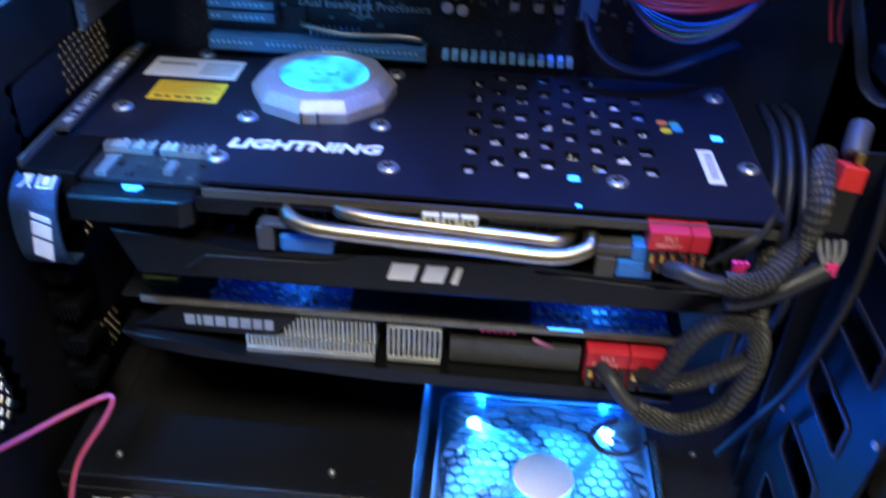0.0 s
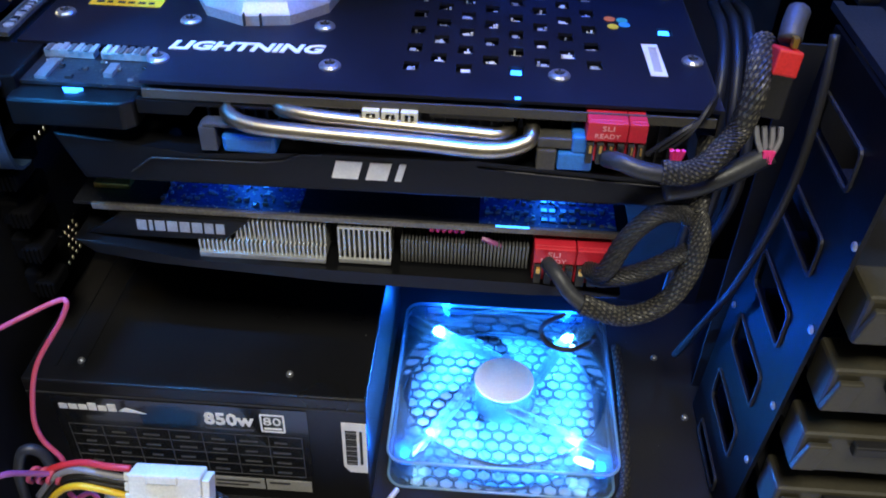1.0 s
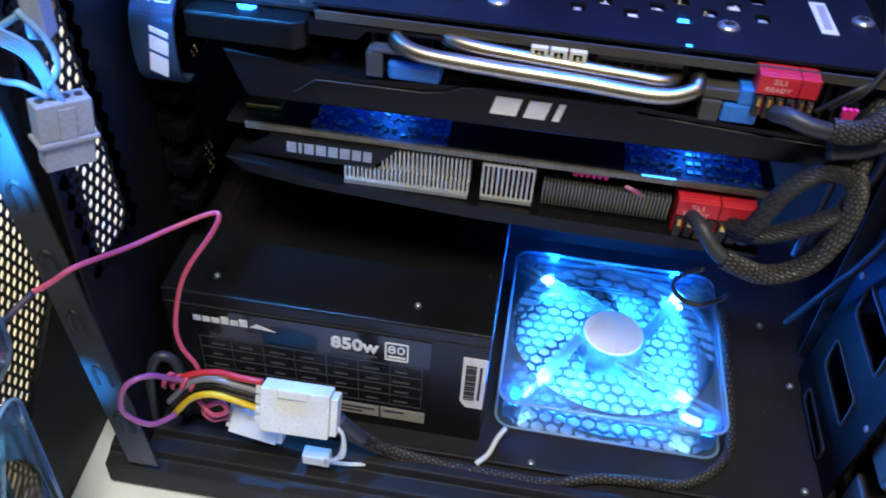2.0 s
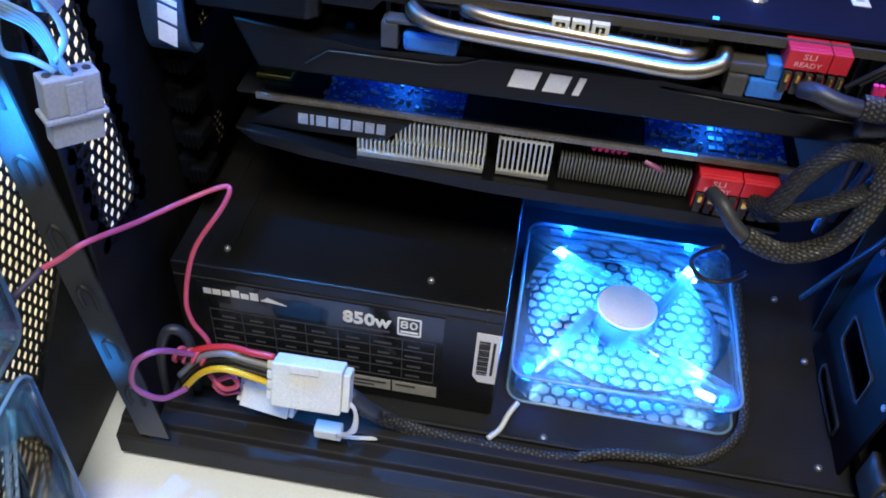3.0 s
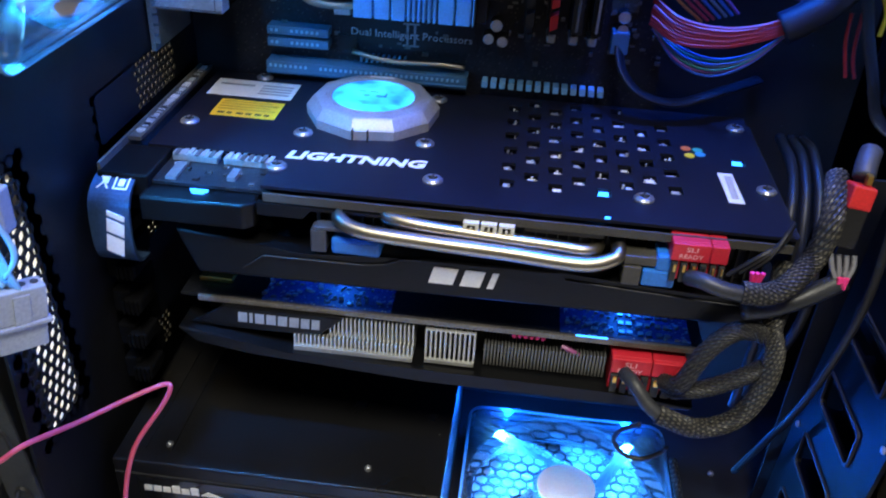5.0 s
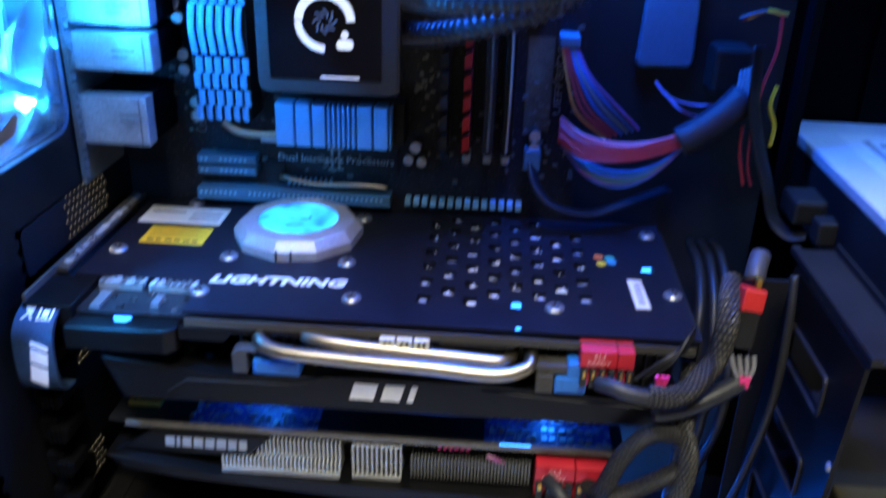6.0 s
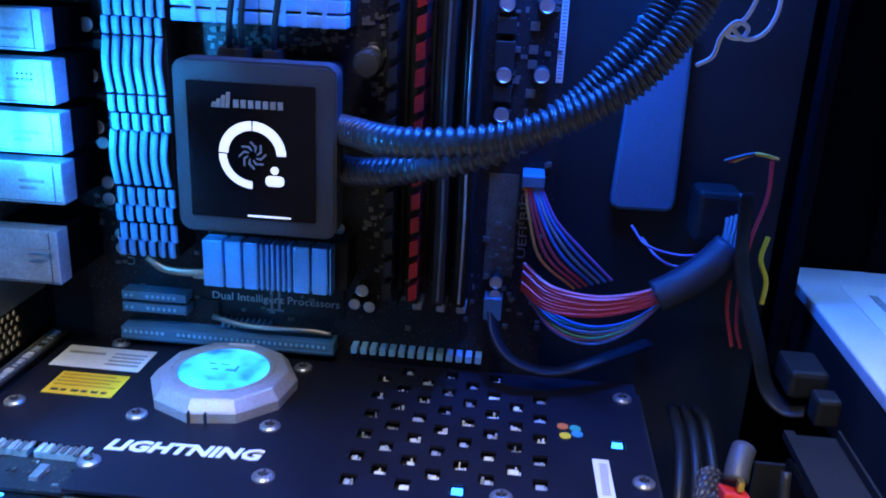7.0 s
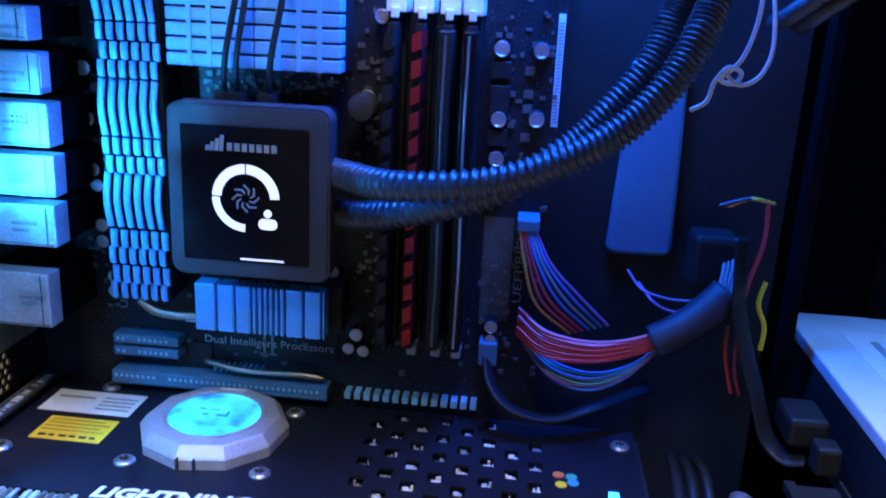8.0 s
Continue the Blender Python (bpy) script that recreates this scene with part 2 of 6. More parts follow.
DIM_PRINT = material("dim_grey_print", (0.055, 0.055, 0.055), 0.6, 0, 0.3, 200, 0)
DARK_PRINT = material("dark_print", (0.03, 0.03, 0.03), 0.6, 0, 0.2, 200, 0)
WHITE_PRINT = material("white_print", (0.80, 0.80, 0.80), 0.5, 0, 0.1, 200, 0)
GLOSS_LABEL = material("glossy_black_label", (0.010, 0.010, 0.011), 0.2, 0, 0.3, 30, 0.05, coat=0.3)
TAN_STICKER = material("tan_hub_sticker", (0.82, 0.71, 0.52), 0.55, 0, 0.08, 60, 0.05)
SLEEVE = material("braided_sleeve", (0.014, 0.014, 0.015), 0.5, 0, 0.3, 200, 0.4, 2500, ((0.10, 0.09, 0.08), 900, 0.2))
HEATSHRINK = material("heat_shrink", (0.026, 0.028, 0.034), 0.45, 0, 0.3, 60, 0.2)
HOSE = material("corrugated_hose", (0.045, 0.045, 0.050), 0.34, 0, 0.2, 60, 0.1)
GOLD = material("gold_contacts", (0.75, 0.45, 0.10), 0.3, 0.9, 0.2, 200, 0.1)
TAN_TRAY = material("olive_grey_tray_plastic", (0.036, 0.032, 0.019), 0.5, 0, 0.15, 30, 0.15)
TABLE_WHITE = material("white_tabletop", (0.80, 0.83, 0.84), 0.45, 0, 0.06, 8, 0.03)
WALL_CREAM = material("cream_wall_paint", (0.42, 0.37, 0.29), 0.85, 0, 0.06, 3, 0.1)
CARPET = material("grey_carpet", (0.12, 0.11, 0.10), 0.95, 0, 0.3, 12, 0.4)
SCREEN_BLACK = material("glass_black_screen", (0.006, 0.006, 0.008), 0.12, 0, 0.2, 30, 0.0)
GREY_FLANGE = material("dark_grey_flange", (0.013, 0.013, 0.014), 0.45, 0, 0.25, 40, 0.2)
PUMP_GREY = material("matt_dark_grey_shell", (0.045, 0.047, 0.055), 0.5, 0, 0.2, 40, 0.15)
RAM_RED = material("red_memory_spreader", (0.36, 0.015, 0.02), 0.35, 0.4, 0.2, 80, 0.1)
BLUE_GREY = material("blue_grey_plastic", (0.06, 0.16, 0.24), 0.5, 0, 0.12, 30, 0.1)
BLUE_FAN = material("blue_fan_plastic", (0.02, 0.16, 0.55), 0.4, 0, 0.15, 60, 0.1)
BRIDGE = material("brushed_blue_black_metal", (0.07, 0.135, 0.25), 0.32, 0.7, 0.2, 40, 0.1)
WIRE = {n: material(n + "_wire", c, 0.42, 0, 0.1, 60, 0.05) for n, c in dict(
    red=(0.55, 0.03, 0.04), pink=(0.50, 0.07, 0.13), purple=(0.30, 0.08, 0.22), yellow=(0.75, 0.48, 0.02), black=(0.014, 0.014, 0.015),
    white=(0.65, 0.68, 0.70), orange=(0.65, 0.16, 0.03), blue=(0.05, 0.13, 0.40), green=(0.03, 0.22, 0.16), grey=(0.2, 0.2, 0.22),
    magenta=(0.80, 0.04, 0.22)).items()}
CLEAR = clear("clear_fan_plastic", (0.90, 0.97, 1.0), 0.15)
CLEAR_FRAME = clear("clear_frame_plastic", (0.92, 0.98, 1.0), 0.11)
CLEAR_STRUT = clear("clear_strut_plastic", (0.88, 0.96, 1.0), 0.30)
CLEAR_EDGE = clear("clear_fan_edge", (0.80, 0.93, 1.0), 0.62)
CLEAR_WIRE = clear("clear_wire_insulation", (0.86, 0.93, 0.97), 0.78)
BLADE = clear("clear_blade_plastic", (0.90, 0.96, 1.0), 0.20, False)
LED = glow("led_lens", (0.30, 0.78, 1.0), 12)
LED_SMALL = glow("small_led", (0.03, 0.26, 1.0), 5)
DOME_GLOW = glow("lit_dome_window", (0.035, 0.42, 0.98), 1.5, 0.9)
SCREEN_WHITE = glow("lit_white_segments", (0.80, 0.86, 0.95), 0.9)
SCREEN_DIM = glow("dim_segments", (0.10, 0.14, 0.22), 0.5)
LAMP_GLASS = glow("lit_lamp_glass", (1.0, 0.9, 0.75), 3)
DOT = {n: material(n + "_ink", c, 0.5, 0, 0.05, 60, 0) for n, c in dict(orange=(0.65, 0.15, 0.03), green=(0.05, 0.35, 0.25), blue=(0.05, 0.3, 0.5), yellow=(0.75, 0.5, 0.02)).items()}

# ---- builders ----


def thing(name, at, label, category, group="", kind=""):
    e = new(name)
    e.empty_display_size = 0.01
    e.location = Vector(at) * S
    return tagged(e, label, category, group, kind)


def part(name, bm, mat, parent=None, label="", smooth=False):
    """One mesh object from a bmesh in plan units, under a thing or a part."""
    me = bpy.data.meshes.new(name)
    bmesh.ops.scale(bm, vec=(S, S, S), verts=bm.verts)
    bmesh.ops.recalc_face_normals(bm, faces=bm.faces)
    bm.to_mesh(me)
    bm.free()
    me.materials.append(mat)
    if smooth:
        me.polygons.foreach_set("use_smooth", [True] * len(me.polygons))
    ob = new(name, me)
    if parent:
        up, p = Matrix(), parent
        while p:
            up = Matrix.Translation(p.location) @ up
            p = p.parent
        ob.parent = parent
        ob.matrix_parent_inverse = (up @ Matrix()).inverted() if not parent.data else Matrix()
    return tagged(ob, label)


def add_box(bm, x0, x1, y0, y1, z0, z1, bevel=0.0, m=None):
    r = bmesh.ops.create_cube(bm, size=1)
    vs = r["verts"]
    bmesh.ops.scale(bm, vec=(abs(x1 - x0), abs(y1 - y0), abs(z1 - z0)), verts=vs)
    bmesh.ops.translate(bm, vec=((x0 + x1) / 2, (y0 + y1) / 2, (z0 + z1) / 2), verts=vs)
    if bevel:
        es = list({e for v in vs for e in v.link_edges})
        nv = bmesh.ops.bevel(bm, geom=es, offset=bevel, segments=2, affect="EDGES", profile=0.5)
        vs = nv["verts"]
    if m:
        bmesh.ops.transform(bm, matrix=m, verts=list({v for f in bm.faces for v in f.verts if v in set(vs)}))
    return bm


def boxes(*rows, bevel=0.0, m=None):
    bm = bmesh.new()
    for r in rows:
        add_box(bm, *r, bevel=bevel)
    if m:
        bmesh.ops.transform(bm, matrix=m, verts=bm.verts)
    return bm


def add_prism(bm, pts, axis, a, b):
    """A polygon in the plane across the axis ('y': pts are x, z; 'z': x, y; 'x': y, z), drawn out from a to b."""
    def at(p, w):
        return {"y": (p[0], w, p[1]), "z": (p[0], p[1], w), "x": (w, p[0], p[1])}[axis]
    lo, hi = [bm.verts.new(at(p, a)) for p in pts], [bm.verts.new(at(p, b)) for p in pts]
    bm.faces.new(lo)
    bm.faces.new(hi[::-1])
    for i in range(len(pts)):
        j = (i + 1) % len(pts)
        bm.faces.new((lo[i], hi[i], hi[j], lo[j]))
    return bm


def prism(pts, axis, a, b, bevel=0.0):
    bm = add_prism(bmesh.new(), pts, axis, a, b)
    if bevel:
        bmesh.ops.bevel(bm, geom=bm.edges[:], offset=bevel, segments=2, affect="EDGES", profile=0.5)
    return bm


def disc(cx, cy, r, n=24, start=0.0):
    return [(cx + r * math.cos(start + math.tau * i / n), cy + r * math.sin(start + math.tau * i / n)) for i in range(n)]


def rounded(x0, x1, y0, y1, r, n=5):
    pts = []
    for cx, cy, a in ((x1 - r, y1 - r, 0), (x0 + r, y1 - r, 90), (x0 + r, y0 + r, 180), (x1 - r, y0 + r, 270)):
        pts += [(cx + r * math.cos(radians(a + 90 * i / n)), cy + r * math.sin(radians(a + 90 * i / n))) for i in range(n + 1)]
    return pts


def plate(outline, holes, z0, z1, m=None):
    """A flat sheet with openings that go through it."""
    bm = bmesh.new()
    for loop in (outline, *holes):
        vs = [bm.verts.new((x, y, z0)) for x, y in loop]
        for i in range(len(vs)):
            bm.edges.new((vs[i], vs[(i + 1) % len(vs)]))
    bmesh.ops.triangle_fill(bm, edges=bm.edges[:], use_beauty=True)
    r = bmesh.ops.extrude_face_region(bm, geom=bm.faces[:])
    bmesh.ops.translate(bm, vec=(0, 0, z1 - z0), verts=[v for v in r["geom"] if isinstance(v, bmesh.types.BMVert)])
    if m:
        bmesh.ops.transform(bm, matrix=m, verts=bm.verts)
    return bm


def lathe(profile, n=32, m=None, start=0.0):
    """Rings of (radius, height) joined round the z axis, closed at both ends."""
    bm = bmesh.new()
    rings = [[bm.verts.new((r * math.cos(start + math.tau * i / n), r * math.sin(start + math.tau * i / n), z)) for i in range(n)] for r, z in profile]
    for a, b in zip(rings, rings[1:]):
        for i in range(n):
            bm.faces.new((a[i], a[(i + 1) % n], b[(i + 1) % n], b[i]))
    bm.faces.new(rings[0][::-1])
    bm.faces.new(rings[-1])
    if m:
        bmesh.ops.transform(bm, matrix=m, verts=bm.verts)
    return bm


def smooth_path(pts, steps):
    pts = [Vector(p) for p in pts]
    full = [2 * pts[0] - pts[1], *pts, 2 * pts[-1] - pts[-2]]
    out = []
    for i in range(1, len(full) - 2):
        a, b, c, d = full[i - 1:i + 3]
        for k in range(steps):
            t = k / steps
            out.append(0.5 * (2 * b + (c - a) * t + (2 * a - 5 * b + 4 * c - d) * t * t + (3 * b - a - 3 * c + d) * t ** 3))
    return out + [pts[-1]]


def sweep(pts, r, n=10, steps=8, shape=None, flat=1.0, bm=None):
    """A round (or flattened) strand along a smooth line; shape(i, j) scales its radius."""
    bm = bm or bmesh.new()
    line = smooth_path(pts, steps)
    side, rings = None, []
    for i, p in enumerate(line):
        d = (line[min(i + 1, len(line) - 1)] - line[max(i - 1, 0)]).normalized()
        side = (side - d * side.dot(d)).normalized() if side else d.orthogonal().normalized()
        up = d.cross(side)
        ring = []
        for j in range(n):
            a, k = math.tau * j / n, shape(i, j) if shape else 1.0
            ring.append(bm.verts.new(p + (side * math.cos(a) + up * math.sin(a) * flat) * r * k))
        rings.append(ring)
    for a, b in zip(rings, rings[1:]):
        for j in range(n):
            bm.faces.new((a[j], a[(j + 1) % n], b[(j + 1) % n], b[j]))
    bm.faces.new(rings[0][::-1])
    bm.faces.new(rings[-1])
    return bm


def braid(i, j):
    return 1.0 + (0.05 if (i + j) % 2 else -0.05)


def braided(name, pts, r, parent, n=28, pitch=0.0013, label="", pale=None):
    """A braided sleeve: small raised facets along the line, every fourth one a pale strand, in slanting rows."""
    length = sum((Vector(b) - Vector(a)).length for a, b in zip(pts, pts[1:]))
    steps = max(4, round(length / pitch / (len(pts) - 1)))
    bm = sweep(pts, r, n, steps, braid)
    bm.faces.ensure_lookup_table()
    for k, f in enumerate(bm.faces):
        i, j = divmod(k, n)
        f.material_index = 1 if (i + 2 * j) % 4 == 0 and (i * 7 + j * 3) % 11 else 0
    ob = part(name, bm, SLEEVE, parent, label)
    ob.data.materials.append(pale or BRAID_PALE)
    return ob


def perforated(u0, u1, v0, v1, pitch, hole, inside, m, thick=0.0012, n=6):
    """A sheet of six-sided cells with a hole through each, where inside(u, v); cells elsewhere are left solid."""
    bm = bmesh.new()
    rows, cols = int((v1 - v0) / (pitch * 0.866)) + 1, int((u1 - u0) / pitch) + 1
    for r in range(rows):
        for c in range(cols):
            u, v = u0 + (c + 0.5 * (r % 2)) * pitch, v0 + r * pitch * 0.866
            out = [(u + pitch / 1.732 * math.cos(radians(60 * k + 30)), v + pitch / 1.732 * math.sin(radians(60 * k + 30))) for k in range(6)]
            if inside(u, v):
                inn = [(u + hole * math.cos(radians(60 * k + 30)), v + hole * math.sin(radians(60 * k + 30))) for k in range(6)]
                a, b = [bm.verts.new((*p, 0)) for p in out], [bm.verts.new((*p, 0)) for p in inn]
                c2 = [bm.verts.new((*p, -thick)) for p in inn]
                for k in range(6):
                    k2 = (k + 1) % 6
                    bm.faces.new((a[k], a[k2], b[k2], b[k]))
                    bm.faces.new((b[k], b[k2], c2[k2], c2[k]))
            else:
                bm.faces.new([bm.verts.new((*p, 0)) for p in out])
    bmesh.ops.transform(bm, matrix=m, verts=bm.verts)
    return bm


def lettering(name, words, size, m, mat, parent, width=None, bold=0.0):
    """Raised print in the built-in font; m takes x (along), y (up) of the text to the plan."""
    cu = bpy.data.curves.new(name, "FONT")
    cu.body, cu.size, cu.extrude, cu.resolution_u = words, size, size * 0.02, 2
    cu.offset = size * bold
    ob = bpy.data.objects.new(name, cu)
    me = ob.to_mesh()
    bm = bmesh.new()
    bm.from_mesh(me)
    ob.to_mesh_clear()
    bpy.data.objects.remove(ob)
    xs = [v.co.x for v in bm.verts]
    if width and xs:
        k = width / (max(xs) - min(xs))
        bmesh.ops.scale(bm, vec=(k, 1, 1), verts=bm.verts)
    bmesh.ops.transform(bm, matrix=m, verts=bm.verts)
    return part(name, bm, mat, parent)


def bars(rows, m, h=0.0003):
    """Flat print: rows of (x0, x1, y0, y1, slant) on the plane that m gives."""
    bm = bmesh.new()
    for x0, x1, y0, y1, sl in rows:
        add_prism(bm, [(x0, y0), (x1, y0), (x1 + sl, y1), (x0 + sl, y1)], "z", 0, h)
    bmesh.ops.transform(bm, matrix=m, verts=bm.verts)
    return bm


def marks(name, rows, m, mat, parent, label="", h=0.0003):
    for row in rows:
        part(name, bars([row], m, h), mat, parent, label)


def face_y(x, y, z):
    """Plane facing the open side: text x along plan x, text y up."""
    return Matrix.Translation((x, y, z)) @ Matrix.Rotation(radians(90), 4, "X")


def face_z(x, y, z):
    return Matrix.Translation((x, y, z))


def screw(parent, x, y, z, r=0.0045, mat=None):
    part("screw", lathe([(r * 1.25, 0), (r * 1.25, 0.0008), (r, 0.0018), (r * 0.6, 0.0022), (r * 0.5, 0.0012)], 16, face_z(x, y, z)), mat or SCREW, parent)
    if r > 0.003:
        part("cross_slot", prism([(x + a * r, y + b * r) for a, b in ((-0.6, -0.12), (-0.12, -0.12), (-0.12, -0.6), (0.12, -0.6), (0.12, -0.12), (0.6, -0.12), (0.6, 0.12), (0.12, 0.12), (0.12, 0.6), (-0.12, 0.6), (-0.12, 0.12), (-0.6, 0.12))], "z", z + 0.0013, z + 0.0024), DARK_PRINT, parent)

# ---- room ----
R0, R1 = -1.4, 2.0
part("room_floor", boxes((R0, R1, -2.2, 1.2, -0.86, -0.84)), CARPET)
part("wall_west", boxes((R0 - 0.1, R0, -2.2, 1.2, -0.84, 2.0)), WALL_CREAM)
part("wall_east", boxes((R1, R1 + 0.1, -2.2, 1.2, -0.84, 2.0)), WALL_CREAM)
part("wall_north", boxes((R0, R1, 1.2, 1.3, -0.84, 2.0)), WALL_CREAM)
part("wall_south", boxes((R0, R1, -2.3, -2.2, -0.84, 2.0)), WALL_CREAM)
part("ceiling", boxes((R0 - 0.1, R1 + 0.1, -2.3, 1.3, 2.0, 2.1)), WALL_CREAM)
for ob in list(scene.collection.objects):
    if ob.type == "MESH":
        tagged(ob, "plain painted room surface in warm light", "room", kind="structure")

desk = thing("desk", (0.1, -0.05, -0.84), "white laminate desk under the computer case", "desk")
part("desktop", prism(rounded(-0.62, 0.85, -0.5, 0.45, 0.02), "z", -0.062, -0.035, 0.003), TABLE_WHITE, desk)
for lx in (-0.57, 0.80):
    for ly in (-0.45, 0.40):
        part("leg", boxes((lx - 0.025, lx + 0.025, ly - 0.025, ly + 0.025, -0.84, -0.062), bevel=0.004), TABLE_WHITE, desk)

ceiling_light = thing("ceiling_light", (0.15, -0.75, 2.0), "round white ceiling light with frosted glass", "ceiling light")
part("base", lathe([(0.20, 0), (0.30, 0), (0.30, 0.06), (0.20, 0.06)], 32, face_z(0.15, -0.75, 1.94)), WHITE_LABEL, ceiling_light)
# fixture made up to hold the warm bulb, out of view
desk_lamp = thing("desk_lamp", (-0.52, 0.36, -0.035), "unseen desk lamp added to carry the warm light behind the computer", "desk lamp")
part("base", lathe([(0.07, 0), (0.07, 0.01), (0.06, 0.016), (0.01, 0.018)], 28, face_z(-0.52, 0.36, -0.0345)), BLACK_PLASTIC, desk_lamp)
part("stem", sweep([(-0.52, 0.36, -0.018), (-0.53, 0.37, 0.2), (-0.52, 0.34, 0.40), (-0.48, 0.26, 0.455)], 0.006, 8, 8), BLACK_PLASTIC, desk_lamp, smooth=True)
bm = lathe([(0.02, 0.45), (0.03, 0.44), (0.075, 0.39), (0.074, 0.389), (0.028, 0.437), (0.018, 0.447)], 28)
for f in [f for f in bm.faces if len(f.verts) > 4]:
    bm.faces.remove(f)
bmesh.ops.translate(bm, vec=(-0.47, 0.22, 0), verts=bm.verts)
part("shade", bm, BLACK_PLASTIC, desk_lamp, smooth=True)
part("bulb", lathe([(0.010, 0.435), (0.012, 0.42), (0.022, 0.405), (0.020, 0.395), (0.010, 0.390)], 16, face_z(-0.47, 0.22, 0)), LAMP_GLASS, desk_lamp, smooth=True)

# ---- computer case ----
case = thing("computer_case", (0.1, 0.05, -0.035), "black steel tower computer case with its side open", "computer case")
XR, YT, ZF = -0.165, 0.163, -0.010   # rear wall, board tray, floor
floor_outline = [(XR, -0.052), (0.43, -0.052), (0.43, YT + 0.0545), (XR, YT + 0.0545)]
vent = rounded(0.033, 0.151, -0.011, 0.118, 0.012)
part("floor_panel", plate(floor_outline, [vent], ZF - 0.003, ZF), BLACK_STEEL, case)
part("floor_grille", perforated(0.030, 0.154, -0.014, 0.121, 0.0087, 0.0042, lambda u, v: True, face_z(0, 0, ZF - 0.001), 0.0015), BLACK_STEEL, case, "honeycomb ventilation grille")
# reflector sheet added below the grille to brighten its cells
part("dust_filter", prism(rounded(0.031, 0.153, -0.013, 0.120, 0.012), "z", -0.0185, -0.0165), GRILLE_BACKING, case, "pale sheet added under the grille to return the fan light")
part("bottom_rail", prism([(-0.078, -0.030), (-0.050, -0.030), (-0.050, -0.004), (-0.056, -0.004), (-0.058, -0.009), (-0.068, -0.009), (-0.070, -0.013), (-0.078, -0.014)], "x", -0.186, 0.43, 0.0008), BLACK_STEEL, case)
part("floor_ridge", boxes((-0.16, 0.43, -0.0405, -0.0375, ZF, ZF + 0.003), bevel=0.0008), BLACK_STEEL, case)
for fx in (-0.12, 0.38):
    for fy in (-0.04, 0.14):
        part("foot", boxes((fx - 0.02, fx + 0.02, fy - 0.015, fy + 0.015, -0.035, ZF - 0.003), bevel=0.002), BLACK_PLASTIC, case)
part("board_tray", boxes((XR, 0.232, YT, YT + 0.003, ZF, 0.585)), BLACK_STEEL, case)
# panel steel takes the deepened black, as it lies in shade
part("far_side_panel", boxes((XR, 0.43, YT + 0.055, YT + 0.058, -0.03, 0.585)), MATT_BLACK, case)
part("roof_panel", plate([(XR, -0.078), (0.43, -0.078), (0.43, YT + 0.055), (XR, YT + 0.055)], [disc(0.02, 0.045, 0.062, 32)], 0.585, 0.590), BLACK_STEEL, case)
part("front_panel", boxes((0.43, 0.45, -0.078, YT + 0.055, -0.03, 0.59)), BLACK_PLASTIC, case)
part("top_rail", boxes((-0.2, 0.43, -0.078, -0.066, 0.56, 0.585), bevel=0.001), BLACK_STEEL, case)

# rear wall: solid sheet round the openings, and perforated sheet in them
to_rear = Matrix.Translation((XR, 0, 0)) @ Matrix(((0, 0, 1, 0), (1, 0, 0, 0), (0, 1, 0, 0), (0, 0, 0, 1)))
rear_out = [(-0.0760, -0.03), (YT + 0.055, -0.03), (YT + 0.055, 0.585), (-0.0760, 0.585)]
holes = [[(u - 0.10 * (v - 0.128), v) for u, v in rounded(-0.062, -0.030, 0.128, 0.262, 0.01)], disc(-0.0135, 0.3725, 0.054, 32), rounded(0.03, 0.155, 0.236, 0.262, 0.004), rounded(0.03, 0.13, 0.085, 0.17, 0.004), rounded(0.03, 0.13, 0.18, 0.225, 0.004)]
part("rear_panel", plate(rear_out, holes, -0.0015, 0, to_rear), REAR_BLACK, case)
part("rear_mesh", perforated(-0.0655, -0.027, 0.125, 0.265, 0.0064, 0.0027, lambda u, v: -0.064 < u < -0.029, to_rear @ Matrix(((1, -0.10, 0, 0.0128), (0, 1, 0, 0), (0, 0, 1, 0), (0, 0, 0, 1)))), BLACK_STEEL, case, "perforated steel strip")
part("rear_mesh", perforated(0.028, 0.157, 0.234, 0.264, 0.0052, 0.0020, lambda u, v: 0.075 < u < 0.128, to_rear), BLACK_STEEL, case, "perforated steel strip")
part("rear_mesh", perforated(0.028, 0.132, 0.083, 0.227, 0.0052, 0.0018, lambda u, v: 0.044 < u < 0.077 and (v < 0.128 or 0.146 < v < 0.182), to_rear), BLACK_STEEL, case, "perforated steel strip")

# pillar at the open rear corner, leaning a little
shear = Matrix(((1, 0, -0.105, 0), (0, 1, 0, 0), (0, 0, 1, 0), (0, 0, 0, 1)))
bm = prism([(-0.1715, -0.078), (-0.1545, -0.078), (-0.1545, -0.0765), (-0.170, -0.0765), (-0.170, -0.060), (-0.1715, -0.060)], "z", -0.008, 0.56)
bmesh.ops.transform(bm, matrix=shear, verts=bm.verts)
pillar = part("corner_pillar", bm, PILLAR, case, "grey steel corner pillar with punched slots")
for k in range(9):
    z = 0.022 + 0.037 * k
    bm = sweep([(-0.1665, -0.0783, z), (-0.1665, -0.0783, z + 0.010), (-0.163, -0.0783, z + 0.014), (-0.1595, -0.0783, z + 0.010), (-0.1595, -0.0783, z)], 0.0012, 6, 4)
    bmesh.ops.transform(bm, matrix=shear, verts=bm.verts)
    part("slot", bm, BLACK_PLASTIC, pillar)

